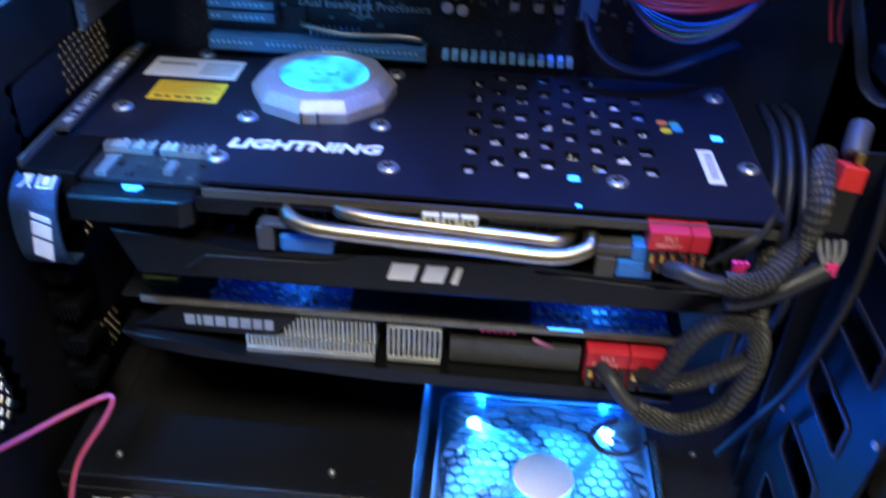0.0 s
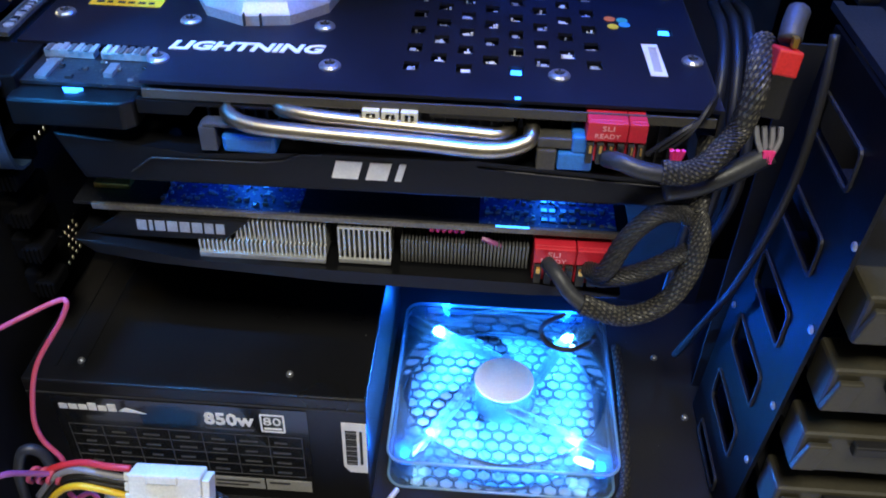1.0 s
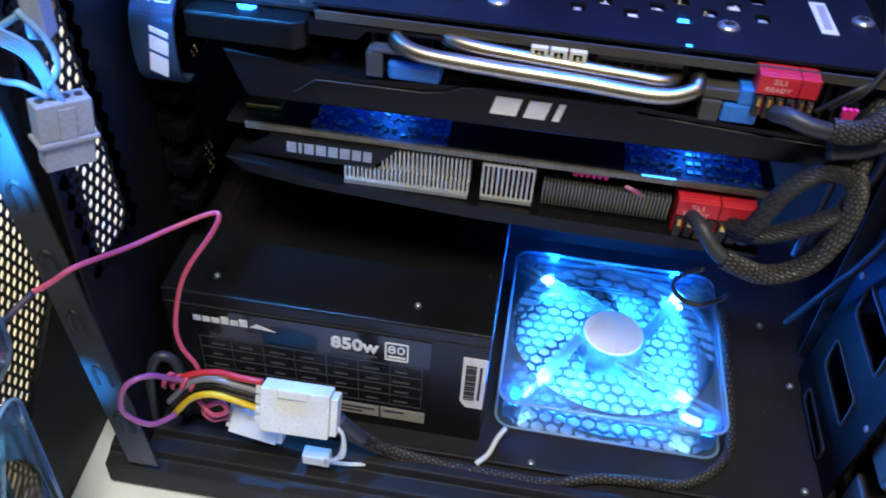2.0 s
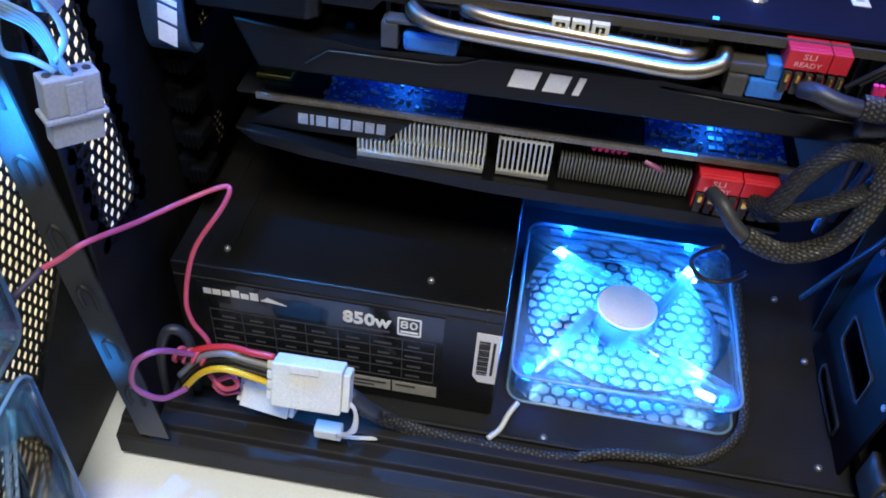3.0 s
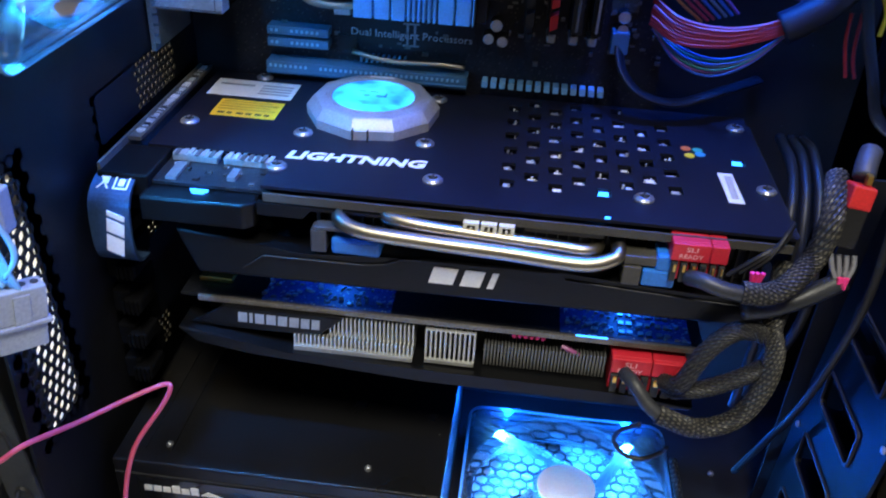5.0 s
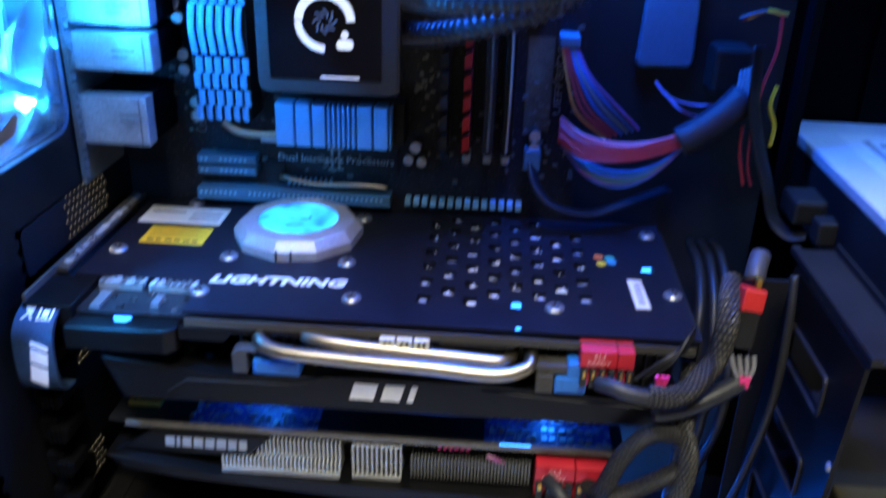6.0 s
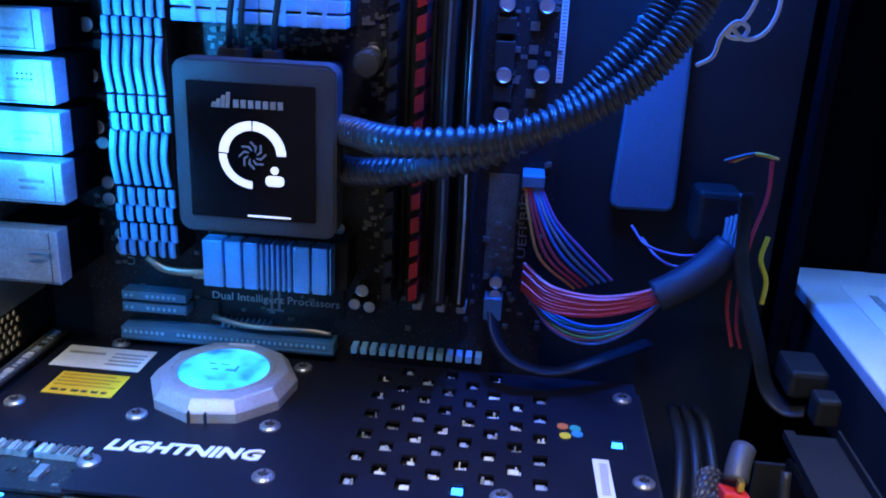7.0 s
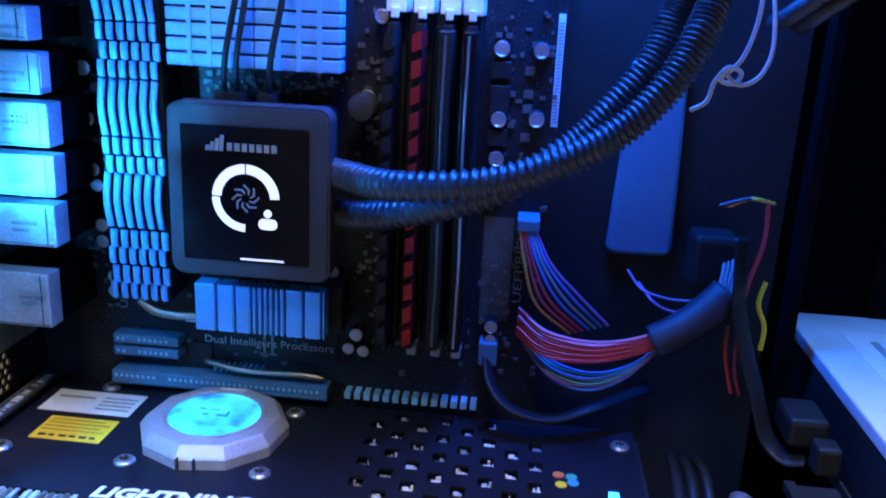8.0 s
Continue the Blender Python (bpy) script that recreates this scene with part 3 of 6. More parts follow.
# slot-cover clips inside the rear wall
for k, z in enumerate((0.105, 0.128, 0.150, 0.172, 0.196)):
    # clips darkened for the shade behind the pillar
    clip = part("slot_clip", boxes((-0.163, -0.153, 0.010, 0.042, z, z + 0.014), (-0.156, -0.146, 0.006, 0.024, z + 0.003, z + 0.011), bevel=0.0015), MATT_BLACK, case)
    part("grip", boxes(*[(-0.1555 + 0.0024 * i, -0.1543 + 0.0024 * i, 0.0048, 0.0065, z + 0.003, z + 0.011) for i in range(4)]), MATT_BLACK, clip)

# drive cage: slotted plate facing the fan, a top flange, and a blank front upright
to_plate = Matrix.Translation((0.215, 0, 0)) @ Matrix(((0, 0, 1, 0), (1, 0, 0, 0), (0, 1, 0, 0), (0, 0, 0, 1)))
slots = [rounded(-0.003 - 0.09 * z, 0.042 - 0.07 * z, z, z + h, 0.0035, 3) for z, h in ((-0.006, 0.010), (0.0300, 0.021), (0.0765, 0.021), (0.1240, 0.0205), (0.1720, 0.019), (0.2200, 0.018))]
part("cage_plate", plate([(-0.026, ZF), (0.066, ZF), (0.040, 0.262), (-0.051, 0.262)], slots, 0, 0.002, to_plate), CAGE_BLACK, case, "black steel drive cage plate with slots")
for sl in slots:
    cy, cz = sum(p[0] for p in sl) / len(sl), sum(p[1] for p in sl) / len(sl)
    grown = [(a + (0.0014 if a > cy else -0.0014), b + (0.0014 if b > cz else -0.0014)) for a, b in sl]
    part("slot_rim", plate(grown, [sl], -0.0014, -0.0001, to_plate), SLOT_RIM, case)
part("cage_flange", prism([(0.2172, 0.2625), (0.2400, 0.2625), (0.2400, 0.2680), (0.2388, 0.2680), (0.2388, 0.2642), (0.2215, 0.2642), (0.2215, 0.2660), (0.2172, 0.2660)], "y", -0.050, 0.056), GREY_FLANGE, case)
part("cage_side", boxes((0.217, 0.43, 0.082, 0.084, ZF, 0.233)), BLACK_STEEL, case)
part("bay_upright", boxes((0.238, 0.243, 0.150, YT, 0.25, 0.585), (0.30, 0.43, 0.210, 0.214, 0.25, 0.585)), MATT_BLACK, case)
for x, y in ((0.208, 0.054), (0.205, -0.024), (0.195, 0.105), (0.05, -0.035)):
    screw(case, x, y, ZF, 0.0018)
for y, z in ((0.050, 0.092), (-0.0315, 0.102), (-0.0375, 0.158), (-0.0440, 0.209), (-0.0270, 0.055)):
    part("rivet", lathe([(0.002, 0), (0.002, 0.0008), (0.001, 0.0014)], 10, Matrix.Translation((0.2148, y, z)) @ Matrix.Rotation(radians(-90), 4, "Y")), SILVER, case)

# drive trays that show past the cage plate
tray = thing("drive_tray", (0.27, -0.03, 0.0), "grey plastic drive tray in the drive cage", "drive tray", "drive trays")
part("face", prism([(0.2205, -0.002), (0.34, -0.002), (0.34, 0.024), (0.2205, 0.024)], "y", -0.052, -0.030, 0.002), TAN_TRAY, tray)
part("catch", prism([(0.219, 0.003), (0.2295, 0.003), (0.2335, 0.020), (0.223, 0.020)], "y", -0.0560, -0.0525, 0.0008), TAN_TRAY, tray)
part("handle", boxes((0.242, 0.33, -0.058, -0.0525, 0.017, 0.0235), bevel=0.001), BLACK_PLASTIC, tray)
part("sled", boxes((0.222, 0.34, -0.030, 0.07, 0.0, 0.006)), BLACK_PLASTIC, tray)
for k in range(1, 5):
    copy_thing(tray, Matrix.Translation(Vector((0.27 + 0.001 * k, -0.03, 0.0415 * k)) * S))

# ---- open side panel ----
door = thing("side_panel", (-0.21, -0.2, -0.03), "open black side panel with perforated ventilation area", "side panel")
lean = Matrix.Translation((-0.2095, -0.014, 0)) @ Matrix.Rotation(radians(4.0), 4, "Z") @ Matrix(((0, 0, 1, 0), (1, 0, 0, 0), (0, 1, 0, 0), (0, 0, 0, 1)))
octo = [(-0.030, 0.085), (-0.030, 0.40), (-0.06, 0.44), (-0.31, 0.44), (-0.31, 0.0), (-0.135, 0.0)]
part("panel", plate([(0.0, -0.034), (0.0, 0.56), (-0.40, 0.56), (-0.40, -0.034)], [octo], -0.004, 0.0, lean), BLACK_STEEL, door)
part("edge_fold", prism([(0.0, -0.034), (0.0, 0.56), (-0.006, 0.56), (-0.006, -0.034)], "z", 0.0005, 0.012), BLACK_STEEL, door).data.transform(Matrix.Diagonal((S, S, S, 1)) @ lean @ Matrix.Diagonal((1 / S, 1 / S, 1 / S, 1)))
part("mesh", perforated(-0.32, -0.026, -0.006, 0.45, 0.0062, 0.0027, lambda u, v: True, lean @ face_z(0, 0, -0.002)), BLACK_STEEL, door, "perforated steel mesh")

# ---- clear fans ----


def k_led(sx, sy):
    """The leds of two opposite corners lie flatter along the frame."""
    return sx * sy < 0


def clear_fan(name, label, m, hub_mat, size=0.132, leds=True, blades=True):
    """A clear 120 mm fan; m takes its plane (x, y) and its axis z to the plan, frame from z 0 to 0.025."""
    t = thing(name, m.translation, label, "case fan", "clear fans")
    h = size / 2
    for z0, z1 in ((0.0, 0.0035), (0.0215, 0.025)):
        part("frame_ring", plate(rounded(-h, h, -h, h, 0.010), [disc(0, 0, h * 0.962, 40)], z0, z1, m), CLEAR_FRAME, t)
    for z in (0.0012, 0.0240):
        loop = [(x, y, z) for x, y in rounded(-h, h, -h, h, 0.010)]
        bm = sweep(loop + loop[:1], 0.0010, 6, 1)
        bmesh.ops.transform(bm, matrix=m, verts=bm.verts)
        part("frame_edge", bm, CLEAR_EDGE, t, smooth=True)
    bm = bmesh.new()
    for r in (h * 0.965, h * 0.98):
        ring = lathe([(r, 0.0036), (r, 0.0214)], 40)
        for f in [f for f in ring.faces if len(f.verts) > 4]:
            ring.faces.remove(f)
        me = bpy.data.meshes.new("tmp")
        ring.to_mesh(me)
        bm.from_mesh(me)
        bpy.data.meshes.remove(me)
        ring.free()
    bmesh.ops.transform(bm, matrix=m, verts=bm.verts)
    part("duct", bm, CLEAR, t, smooth=True)
    part("hub", lathe([(0.019, 0.006), (0.021, 0.010), (0.021, 0.0225), (0.0195, 0.0245)], 32, m), CLEAR, t)
    part("motor", lathe([(0.0150, 0.002), (0.0172, 0.004), (0.0172, 0.0215), (0.0150, 0.0225)], 28, m), BLACK_PLASTIC, t, "black motor inside the clear hub")
    part("hub_sticker", lathe([(0.0185, 0.0248), (0.0185, 0.0255)], 32, m), hub_mat, t)
    for k in range(4):
        a, b = radians(8 + 90 * k), radians(50 + 90 * k)
        d, e = Vector((math.cos(a) * 0.020, math.sin(a) * 0.020, 0.0225)), Vector((math.cos(b) * h * 1.20, math.sin(b) * h * 1.20, 0.0225))
        side = (e - d).cross(Vector((0, 0, 1))).normalized() * 0.0031
        bm = sweep([d + side, e + side], 0.0009, 6, 1)
        sweep([d - side, e - side], 0.0009, 6, 1, bm=bm)
        sweep([d - Vector((0, 0, 0.002)), e - Vector((0, 0, 0.002))], 0.0007, 6, 1, bm=bm)
        bmesh.ops.transform(bm, matrix=m, verts=bm.verts)
        strut = part("strut", bm, CLEAR_STRUT, t)
        lay = Matrix.Translation((d + e) / 2) @ Matrix.Rotation(math.atan2(e.y - d.y, e.x - d.x), 4, "Z")
        half = (e - d).length / 2
        part("strut_web", boxes((-half, half, -0.0027, 0.0027, -0.0022, -0.0012), bevel=0.0003, m=m @ lay), CLEAR_FRAME, strut)
    if blades:
        for k in range(7):
            bm = bmesh.new()
            rows = []
            for i in range(7):
                r = 0.021 + (h * 0.92 - 0.021) * i / 6
                a = math.tau * k / 7 + 0.10 * i
                rows.append([bm.verts.new((r * math.cos(a + w), r * math.sin(a + w), z)) for w, z in ((-0.42, 0.008), (0, 0.0125), (0.42, 0.019))])
            for a, b in zip(rows, rows[1:]):
                for j in range(2):
                    bm.faces.new((a[j], a[j + 1], b[j + 1], b[j]))
            bmesh.ops.solidify(bm, geom=bm.faces[:], thickness=0.001)
            bmesh.ops.transform(bm, matrix=m, verts=bm.verts)
            part("blade", bm, BLADE, t, smooth=True)
    for sx, sy in ((-1, -1), (1, -1), (-1, 1), (1, 1)):
        cx, cy = sx * (h - 0.009), sy * (h - 0.009)
        bm = plate(disc(cx, cy, 0.0055, 14), [disc(cx, cy, 0.0034, 12)], 0.0036, 0.0255, m)
        post = part("corner_post", bm, CLEAR, t)
        if leds:
            part("led", lathe([(0.0020, 0), (0.0024, 0.002), (0.0024, 0.009), (0.0012, 0.0115)], 10, m @ face_z(cx * 0.93, cy * 0.90, 0.0135) @ Vector((-cx, -cy * 0.35 if k_led(sx, sy) else -cy, 0)).to_track_quat("Z", "Y").to_matrix().to_4x4()), LED, post, "lit blue led")
    return t


clear_fan("case_fan", "clear plastic case fan glowing blue on the case floor", face_z(0.092, 0.0535, ZF), TAN_STICKER)
rear_m = Matrix.Translation((XR + 0.001, -0.0135, 0.3725)) @ Matrix(((0, 0, 1, 0), (1, 0, 0, 0), (0, 1, 0, 0), (0, 0, 0, 1)))
clear_fan("case_fan", "clear plastic exhaust fan glowing blue on the rear wall", rear_m, CLEAR_EDGE, 0.122)
clear_fan("case_fan", "clear plastic fan fixed to the open side panel", lean @ face_z(-0.180, 0.045, 0.0015), WHITE_LABEL)
clear_fan("case_fan", "clear plastic lit fan fixed high on the open side panel", lean @ face_z(-0.172, 0.190, 0.0015), WHITE_LABEL)
clear_fan("case_fan", "clear plastic fan under the case roof", Matrix.Translation((0.02, 0.045, 0.584)) @ Matrix.Rotation(radians(180), 4, "X"), BLACK_PLASTIC, leds=False, blades=False)

# ---- power supply ----
psu = thing("power_supply", (-0.07, 0.06, ZF), "black power supply on the case floor", "power supply")
PX0, PX1, PY0, PY1, PZ = -0.160, 0.0185, -0.0258, 0.138, 0.079
part("body", boxes((PX0, PX1, PY0, PY1, ZF + 0.0005, PZ), bevel=0.0012), PSU_BLACK, psu)
part("lid_edge", boxes((PX0 + 0.001, PX1 - 0.001, PY0 - 0.0006, PY0 - 0.0001, PZ - 0.0095, PZ - 0.0085)), DARK_PRINT, psu)
part("pressed_groove", boxes((-0.146, -0.1445, PY0 + 0.01, PY1 - 0.01, PZ, PZ + 0.0006), (-0.132, -0.1305, PY0 + 0.01, PY1 - 0.01, PZ, PZ + 0.0006)), PSU_BLACK, psu)
for x in (-0.133, -0.023):
    screw(psu, x, -0.0115, PZ, 0.0016)
plate_label = part("rating_label", boxes((-0.147, -0.0125, PY0 - 0.0007, PY0 - 0.0002, -0.002, 0.0685)), GLOSS_LABEL, psu, "glossy black rating label")
LY = PY0 - 0.0008
lettering("watt_print", "850w", 0.0125, face_y(-0.0672, LY, 0.0542), WHITE_PRINT, plate_label, 0.0265, 0.03)
ring = plate(rounded(-0.0375, -0.0245, 0.0505, 0.0645, 0.001), [rounded(-0.0365, -0.0255, 0.0515, 0.0635, 0.0006)], 0, 0.0003)
bmesh.ops.transform(ring, matrix=face_y(0, LY, 0), verts=ring.verts)
part("badge_frame", ring, WHITE_PRINT, plate_label)
lettering("badge_print", "80", 0.0085, face_y(-0.0363, LY, 0.0560), WHITE_PRINT, plate_label, 0.0095)
part("badge_bar", bars([(-0.0358, -0.0262, 0.0527, 0.0540, 0)], face_y(0, LY, 0)), WHITE_PRINT, plate_label)
logo = [(-0.1435 + 0.0052 * k, -0.1435 + 0.0052 * k + 0.0044, 0.0590, 0.0628 + (0.0016 if k in (3, 5) else 0), 0) for k in range(6)]
marks("maker_mark", logo, face_y(0, LY, 0), WHITE_PRINT, plate_label)
wing = prism([(-0.112, 0.0595), (-0.0975, 0.0585), (-0.108, 0.0625)], "y", LY - 0.0003, LY)
part("maker_mark", wing, WHITE_PRINT, plate_label)
part("small_print", bars([(-0.0672, -0.0415, 0.0503, 0.0518, 0)] + [(-0.138 + 0.0175 * c + random.uniform(0, 0.003), -0.127 + 0.0175 * c - random.uniform(0, 0.003), 0.0155 + 0.0085 * r, 0.0167 + 0.0085 * r, 0)
     for r in range(4) for c in range(7)], face_y(0, LY, 0)), DIM_PRINT, plate_label)
part("table_ruling", bars([(-0.142, -0.0165, 0.0128 + 0.0085 * r, 0.0131 + 0.0085 * r, 0) for r in range(5)] + [(-0.142 + 0.0179 * c, -0.1417 + 0.0179 * c, 0.0128, 0.0470, 0) for c in range(8)], face_y(0, LY, 0)), DIM_PRINT, plate_label)
part("info_strip", bars([(-0.0700, -0.0405, 0.0, 0.0092, 0), (-0.0395, -0.0140, 0.0, 0.0092, 0)], face_y(0, LY, 0)), material("grey_info_strip", (0.34, 0.33, 0.30), 0.5, 0, 0.1, 60, 0), plate_label)
part("info_print", bars([(-0.068, -0.043, 0.0055, 0.0068, 0), (-0.0375, -0.026, 0.0060, 0.0072, 0), (-0.068, -0.050, 0.0025, 0.0035, 0)], face_y(0, LY - 0.0003, 0)), DARK_PRINT, plate_label)
code_label = part("barcode_label", prism([(0.0050, 0.0255), (0.0085, 0.0205), (0.0180, 0.0205), (0.0180, 0.0615), (0.0050, 0.0615)], "y", PY0 - 0.0006, PY0 - 0.0002), WHITE_LABEL, psu, "white barcode label")
rows, z = [], 0.0275
while z < 0.056:
    w = random.choice((0.0005, 0.0009, 0.0013))
    rows.append((0.0068, 0.0128, z, z + w, 0))
    z += w + random.choice((0.0006, 0.001))
part("barcode", bars(rows + [(0.0143, 0.0158, 0.028, 0.0555, 0)], face_y(0, PY0 - 0.0007, 0)), DARK_PRINT, code_label)

# ---- upper graphics card ----
G = 0.235
card = thing("graphics_card", (0.0, 0.08, 0.187), "black graphics card with printed backplate and lit dome", "graphics card", "graphics cards")
hole_list = []
for c in range(8):
    for r in range(6):
        x, y = 0.0355 + 0.01172 * c, 0.0355 + 0.0187 * r + (0.0095 if c % 2 else 0)
        if y > 0.140 or (c == 6 and r == 0) or (c > 5 and r > 4):
            continue
        hole_list.append((x, y))
sq = [[(x - 0.0034, y - 0.0040), (x + 0.0034, y - 0.0040), (x + 0.0034, y + 0.0040), (x - 0.0034, y + 0.0040)] for x, y in hole_list]
led_sq = [(0.1505, 0.0800), (0.1575, 0.0800), (0.1575, 0.0875), (0.1505, 0.0875)]
outline = [(-0.146, 0.041), (-0.0805, 0.041), (-0.0785, 0.0090), (0.168, 0.0090), (0.168, 0.146), (-0.146, 0.146)]
back = part("backplate", plate(outline, sq + [led_sq], G - 0.0015, G), BACKPLATE, card, "dark blue-black anodised backplate with cut-outs")
part("circuit_board", plate([(-0.148, 0.012), (-0.079, 0.012), (-0.077, 0.0075), (0.1665, 0.0075), (0.1665, 0.140), (-0.148, 0.140)], [], G - 0.0062, G - 0.0046), PCB_BLACK, card)
part("board_edge", boxes((-0.077, 0.166, 0.0060, 0.0072, G - 0.0066, G - 0.0025)), PCB_EDGE, card)
for x, y in hole_list:
    h = random.uniform(0.0026, 0.0042)
    w = random.uniform(0.0010, 0.0022)
    dx, dy = random.uniform(-0.001, 0.001), random.uniform(-0.0012, 0.0008)
    bm = boxes((x + dx - w, x + dx + w, y + dy - 0.0024, y + dy + random.uniform(0, 0.002), G - 0.0046, G - 0.0046 + h), bevel=0.0003)
    add_box(bm, x + dx - w * 0.5, x + dx + w * 1.5, y + dy - 0.0034, y + dy - 0.0022, G - 0.0046, G - 0.0050 + h)
    if abs(x - 0.08238) < 0.001 and y < 0.04:
        bm.free()
        part("led", boxes((x - 0.0024, x + 0.0024, y - 0.0027, y + 0.0027, G - 0.0042, G - 0.0010), bevel=0.0004), LED_SMALL, card, "lit blue led")
        continue
    add_box(bm, x + dx + w + 0.0003, x + dx + w + 0.0011, y - 0.002, y + 0.0015, G - 0.0046, G - 0.0044 + h * 0.6)
    for j in range(3):
        cx, cy, cs = x + random.uniform(-0.0026, 0.0022), y + random.uniform(-0.0030, 0.0024), random.uniform(0.0005, 0.0012)
        add_box(bm, cx, cx + cs, cy, cy + cs * 1.2, G - 0.0046, G - 0.0046 + random.uniform(0.002, 0.0042))
    part("component", bm, random.choice((PORT, WHITE_LABEL, FIN, NYLON, PORT)), card)
part("led", boxes((0.0818, 0.0842, 0.0098, 0.0115, G - 0.0005, G + 0.0004)), LED_SMALL, card, "lit blue led")
part("led", boxes((0.1515, 0.1562, 0.0812, 0.0862, G - 0.0042, G - 0.0006)), LED_SMALL, card, "lit blue led")
for x, y in ((-0.0765, 0.0290), (0.0, 0.0305), (0.1012, 0.0325), (0.1625, 0.0530), (-0.1356, 0.0713), (-0.0736, 0.0695), (-0.009, 0.0702), (-0.009, 0.131), (-0.073, 0.131), (-0.115, 0.141), (0.160, 0.128)):
    screw(back, x, y, G, 0.0040)
slant = Matrix(((1, 0.22, 0, 0), (0, 1, 0, 0), (0, 0, 1, 0), (0, 0, 0, 1)))
lettering("print", "LIGHTNING", 0.0112, face_z(-0.0755, 0.0395, G + 0.0003) @ Matrix.Rotation(radians(2.2), 4, "Z") @ slant, WHITE_PRINT, back, 0.0690, 0.035)
lab = part("info_label", bars([(-0.1405, -0.0915, 0.1105, 0.1345, 0)], face_z(0, 0, G)), WHITE_LABEL, back, "white information label")
part("label_print", bars([(-0.112, -0.094, 0.115 + 0.004 * k, 0.1165 + 0.004 * k, 0) for k in range(4)] + [(-0.137, -0.117, 0.1255, 0.1275, 0)], face_z(0, 0, G + 0.0004)), GREY_PRINT, lab)
lab = part("warning_label", bars([(-0.1290, -0.0930, 0.0825, 0.1050, 0)], face_z(0, 0, G)), YELLOW_LABEL, back, "yellow warning label")
part("warning_print", bars([(-0.1255 + 0.0052 * k, -0.1255 + 0.0052 * k + random.uniform(0.0025, 0.0044), 0.0850, 0.0868, 0) for k in range(6)], face_z(0, 0, G + 0.0004)), DARK_PRINT, lab)
part("label_print", bars([(-0.127, -0.095 - 0.004 * (k % 2), 0.091 + 0.0035 * k, 0.0916 + 0.0035 * k, 0) for k in range(4)], face_z(0, 0, G + 0.0004)), material("brown_label_print", (0.40, 0.24, 0.03), 0.6, 0, 0.2, 200, 0), lab)
lab = part("serial_label", bars([(0.1420, 0.1495, 0.0375, 0.0690, -0.001)], face_z(0, 0, G)), WHITE_LABEL, back, "small white barcode label")
part("barcode", bars([(0.1438, 0.1474, 0.0415 + 0.0019 * k, 0.0421 + 0.0019 * k, 0) for k in range(13)], face_z(0, 0, G + 0.0004)), GREY_PRINT, lab)
for (x, y), n in zip(((0.1285, 0.0955), (0.1345, 0.0945), (0.1352, 0.0895), (0.1295, 0.0870)), ("orange", "green", "blue", "yellow")):
    part("printed_dot", lathe([(0.0028, 0), (0.0028, 0.0003)], 16, face_z(x, y, G)), DOT[n], back, n + " printed dot")
ctr = face_z(-0.0423, 0.1030, G)
dome = part("dome", lathe([(0.0366, 0), (0.0368, 0.0050), (0.0362, 0.0060), (0.0330, 0.0100), (0.0320, 0.0107), (0.0262, 0.0114), (0.0240, 0.0098), (0.005, 0.0098)], 10, ctr, 0.16), CAST_SILVER, card, "silver ten-sided power module cover")
part("lit_window", lathe([(0.0226, 0.0099), (0.0226, 0.0108), (0.017, 0.0117), (0.006, 0.0121)], 28, ctr), DOME_GLOW, dome, "glowing cyan window")
part("window_rim", lathe([(0.0252, 0.0100), (0.0252, 0.0117), (0.0246, 0.0119), (0.0229, 0.0112), (0.0229, 0.0100)], 28, ctr), CAST_SILVER, dome, "silver ring round the window")
part("mark", bars([(-0.0505, -0.0470, 0.1045, 0.1053, 0), (-0.0445, -0.0400, 0.1045, 0.1053, 0), (-0.0475, -0.0440, 0.0990, 0.0998, 0), (-0.0400, -0.0350, 0.0990, 0.0998, 0), (-0.0355, -0.0347, 0.0990, 0.1040, 0)], face_z(0, 0, G + 0.0122)), DOT["blue"], dome)
part("mark", bars([(-0.049, -0.035, 0.1290, 0.1312, 0)], face_z(0, 0, G + 0.0112)), WHITE_PRINT, dome)
for x in (-0.0465, -0.0385):
    part("seam", boxes((x - 0.0003, x + 0.0003, 0.0640, 0.0665, G + 0.001, G + 0.0072)), DARK_PRINT, dome)
# front end with connectors under the notch
part("bridge_contact", boxes((-0.131, -0.108, 0.034, 0.040, G - 0.0045, G - 0.0005), bevel=0.0005), FIN, card)
part("bridge_contact", boxes((-0.105, -0.080, 0.034, 0.040, G - 0.0045, G - 0.0008), bevel=0.0005), FIN, card)
for k in range(14):
    x = -0.1295 + 0.0035 * k + (0.002 if k > 6 else 0)
    part("contact_pad", boxes((x, x + 0.0020, 0.0335 - random.uniform(0, 0.002), 0.0395, G - 0.0004, G + random.uniform(0.0, 0.0008))), random.choice((PORT, FIN_DARK, FIN_DARK, FIN)), card)
for k in range(12):
    x, y = random.uniform(-0.130, -0.084), random.uniform(0.0150, 0.0310)
    part("component", boxes((x, x + random.uniform(0.001, 0.004), y, y + random.uniform(0.001, 0.003), G - 0.0046, G - 0.0046 + random.uniform(0.0006, 0.0018)), bevel=0.0002), random.choice((FIN_DARK, PORT, BLACK_PLASTIC, PCB_EDGE)), card)
part("contact_finger", boxes((-0.127, -0.122, 0.014, 0.031, G - 0.0045, G - 0.003)), SILVER, card)
part("contact_finger", boxes((-0.098, -0.094, 0.018, 0.028, G - 0.0045, G - 0.0025)), SILVER, card)
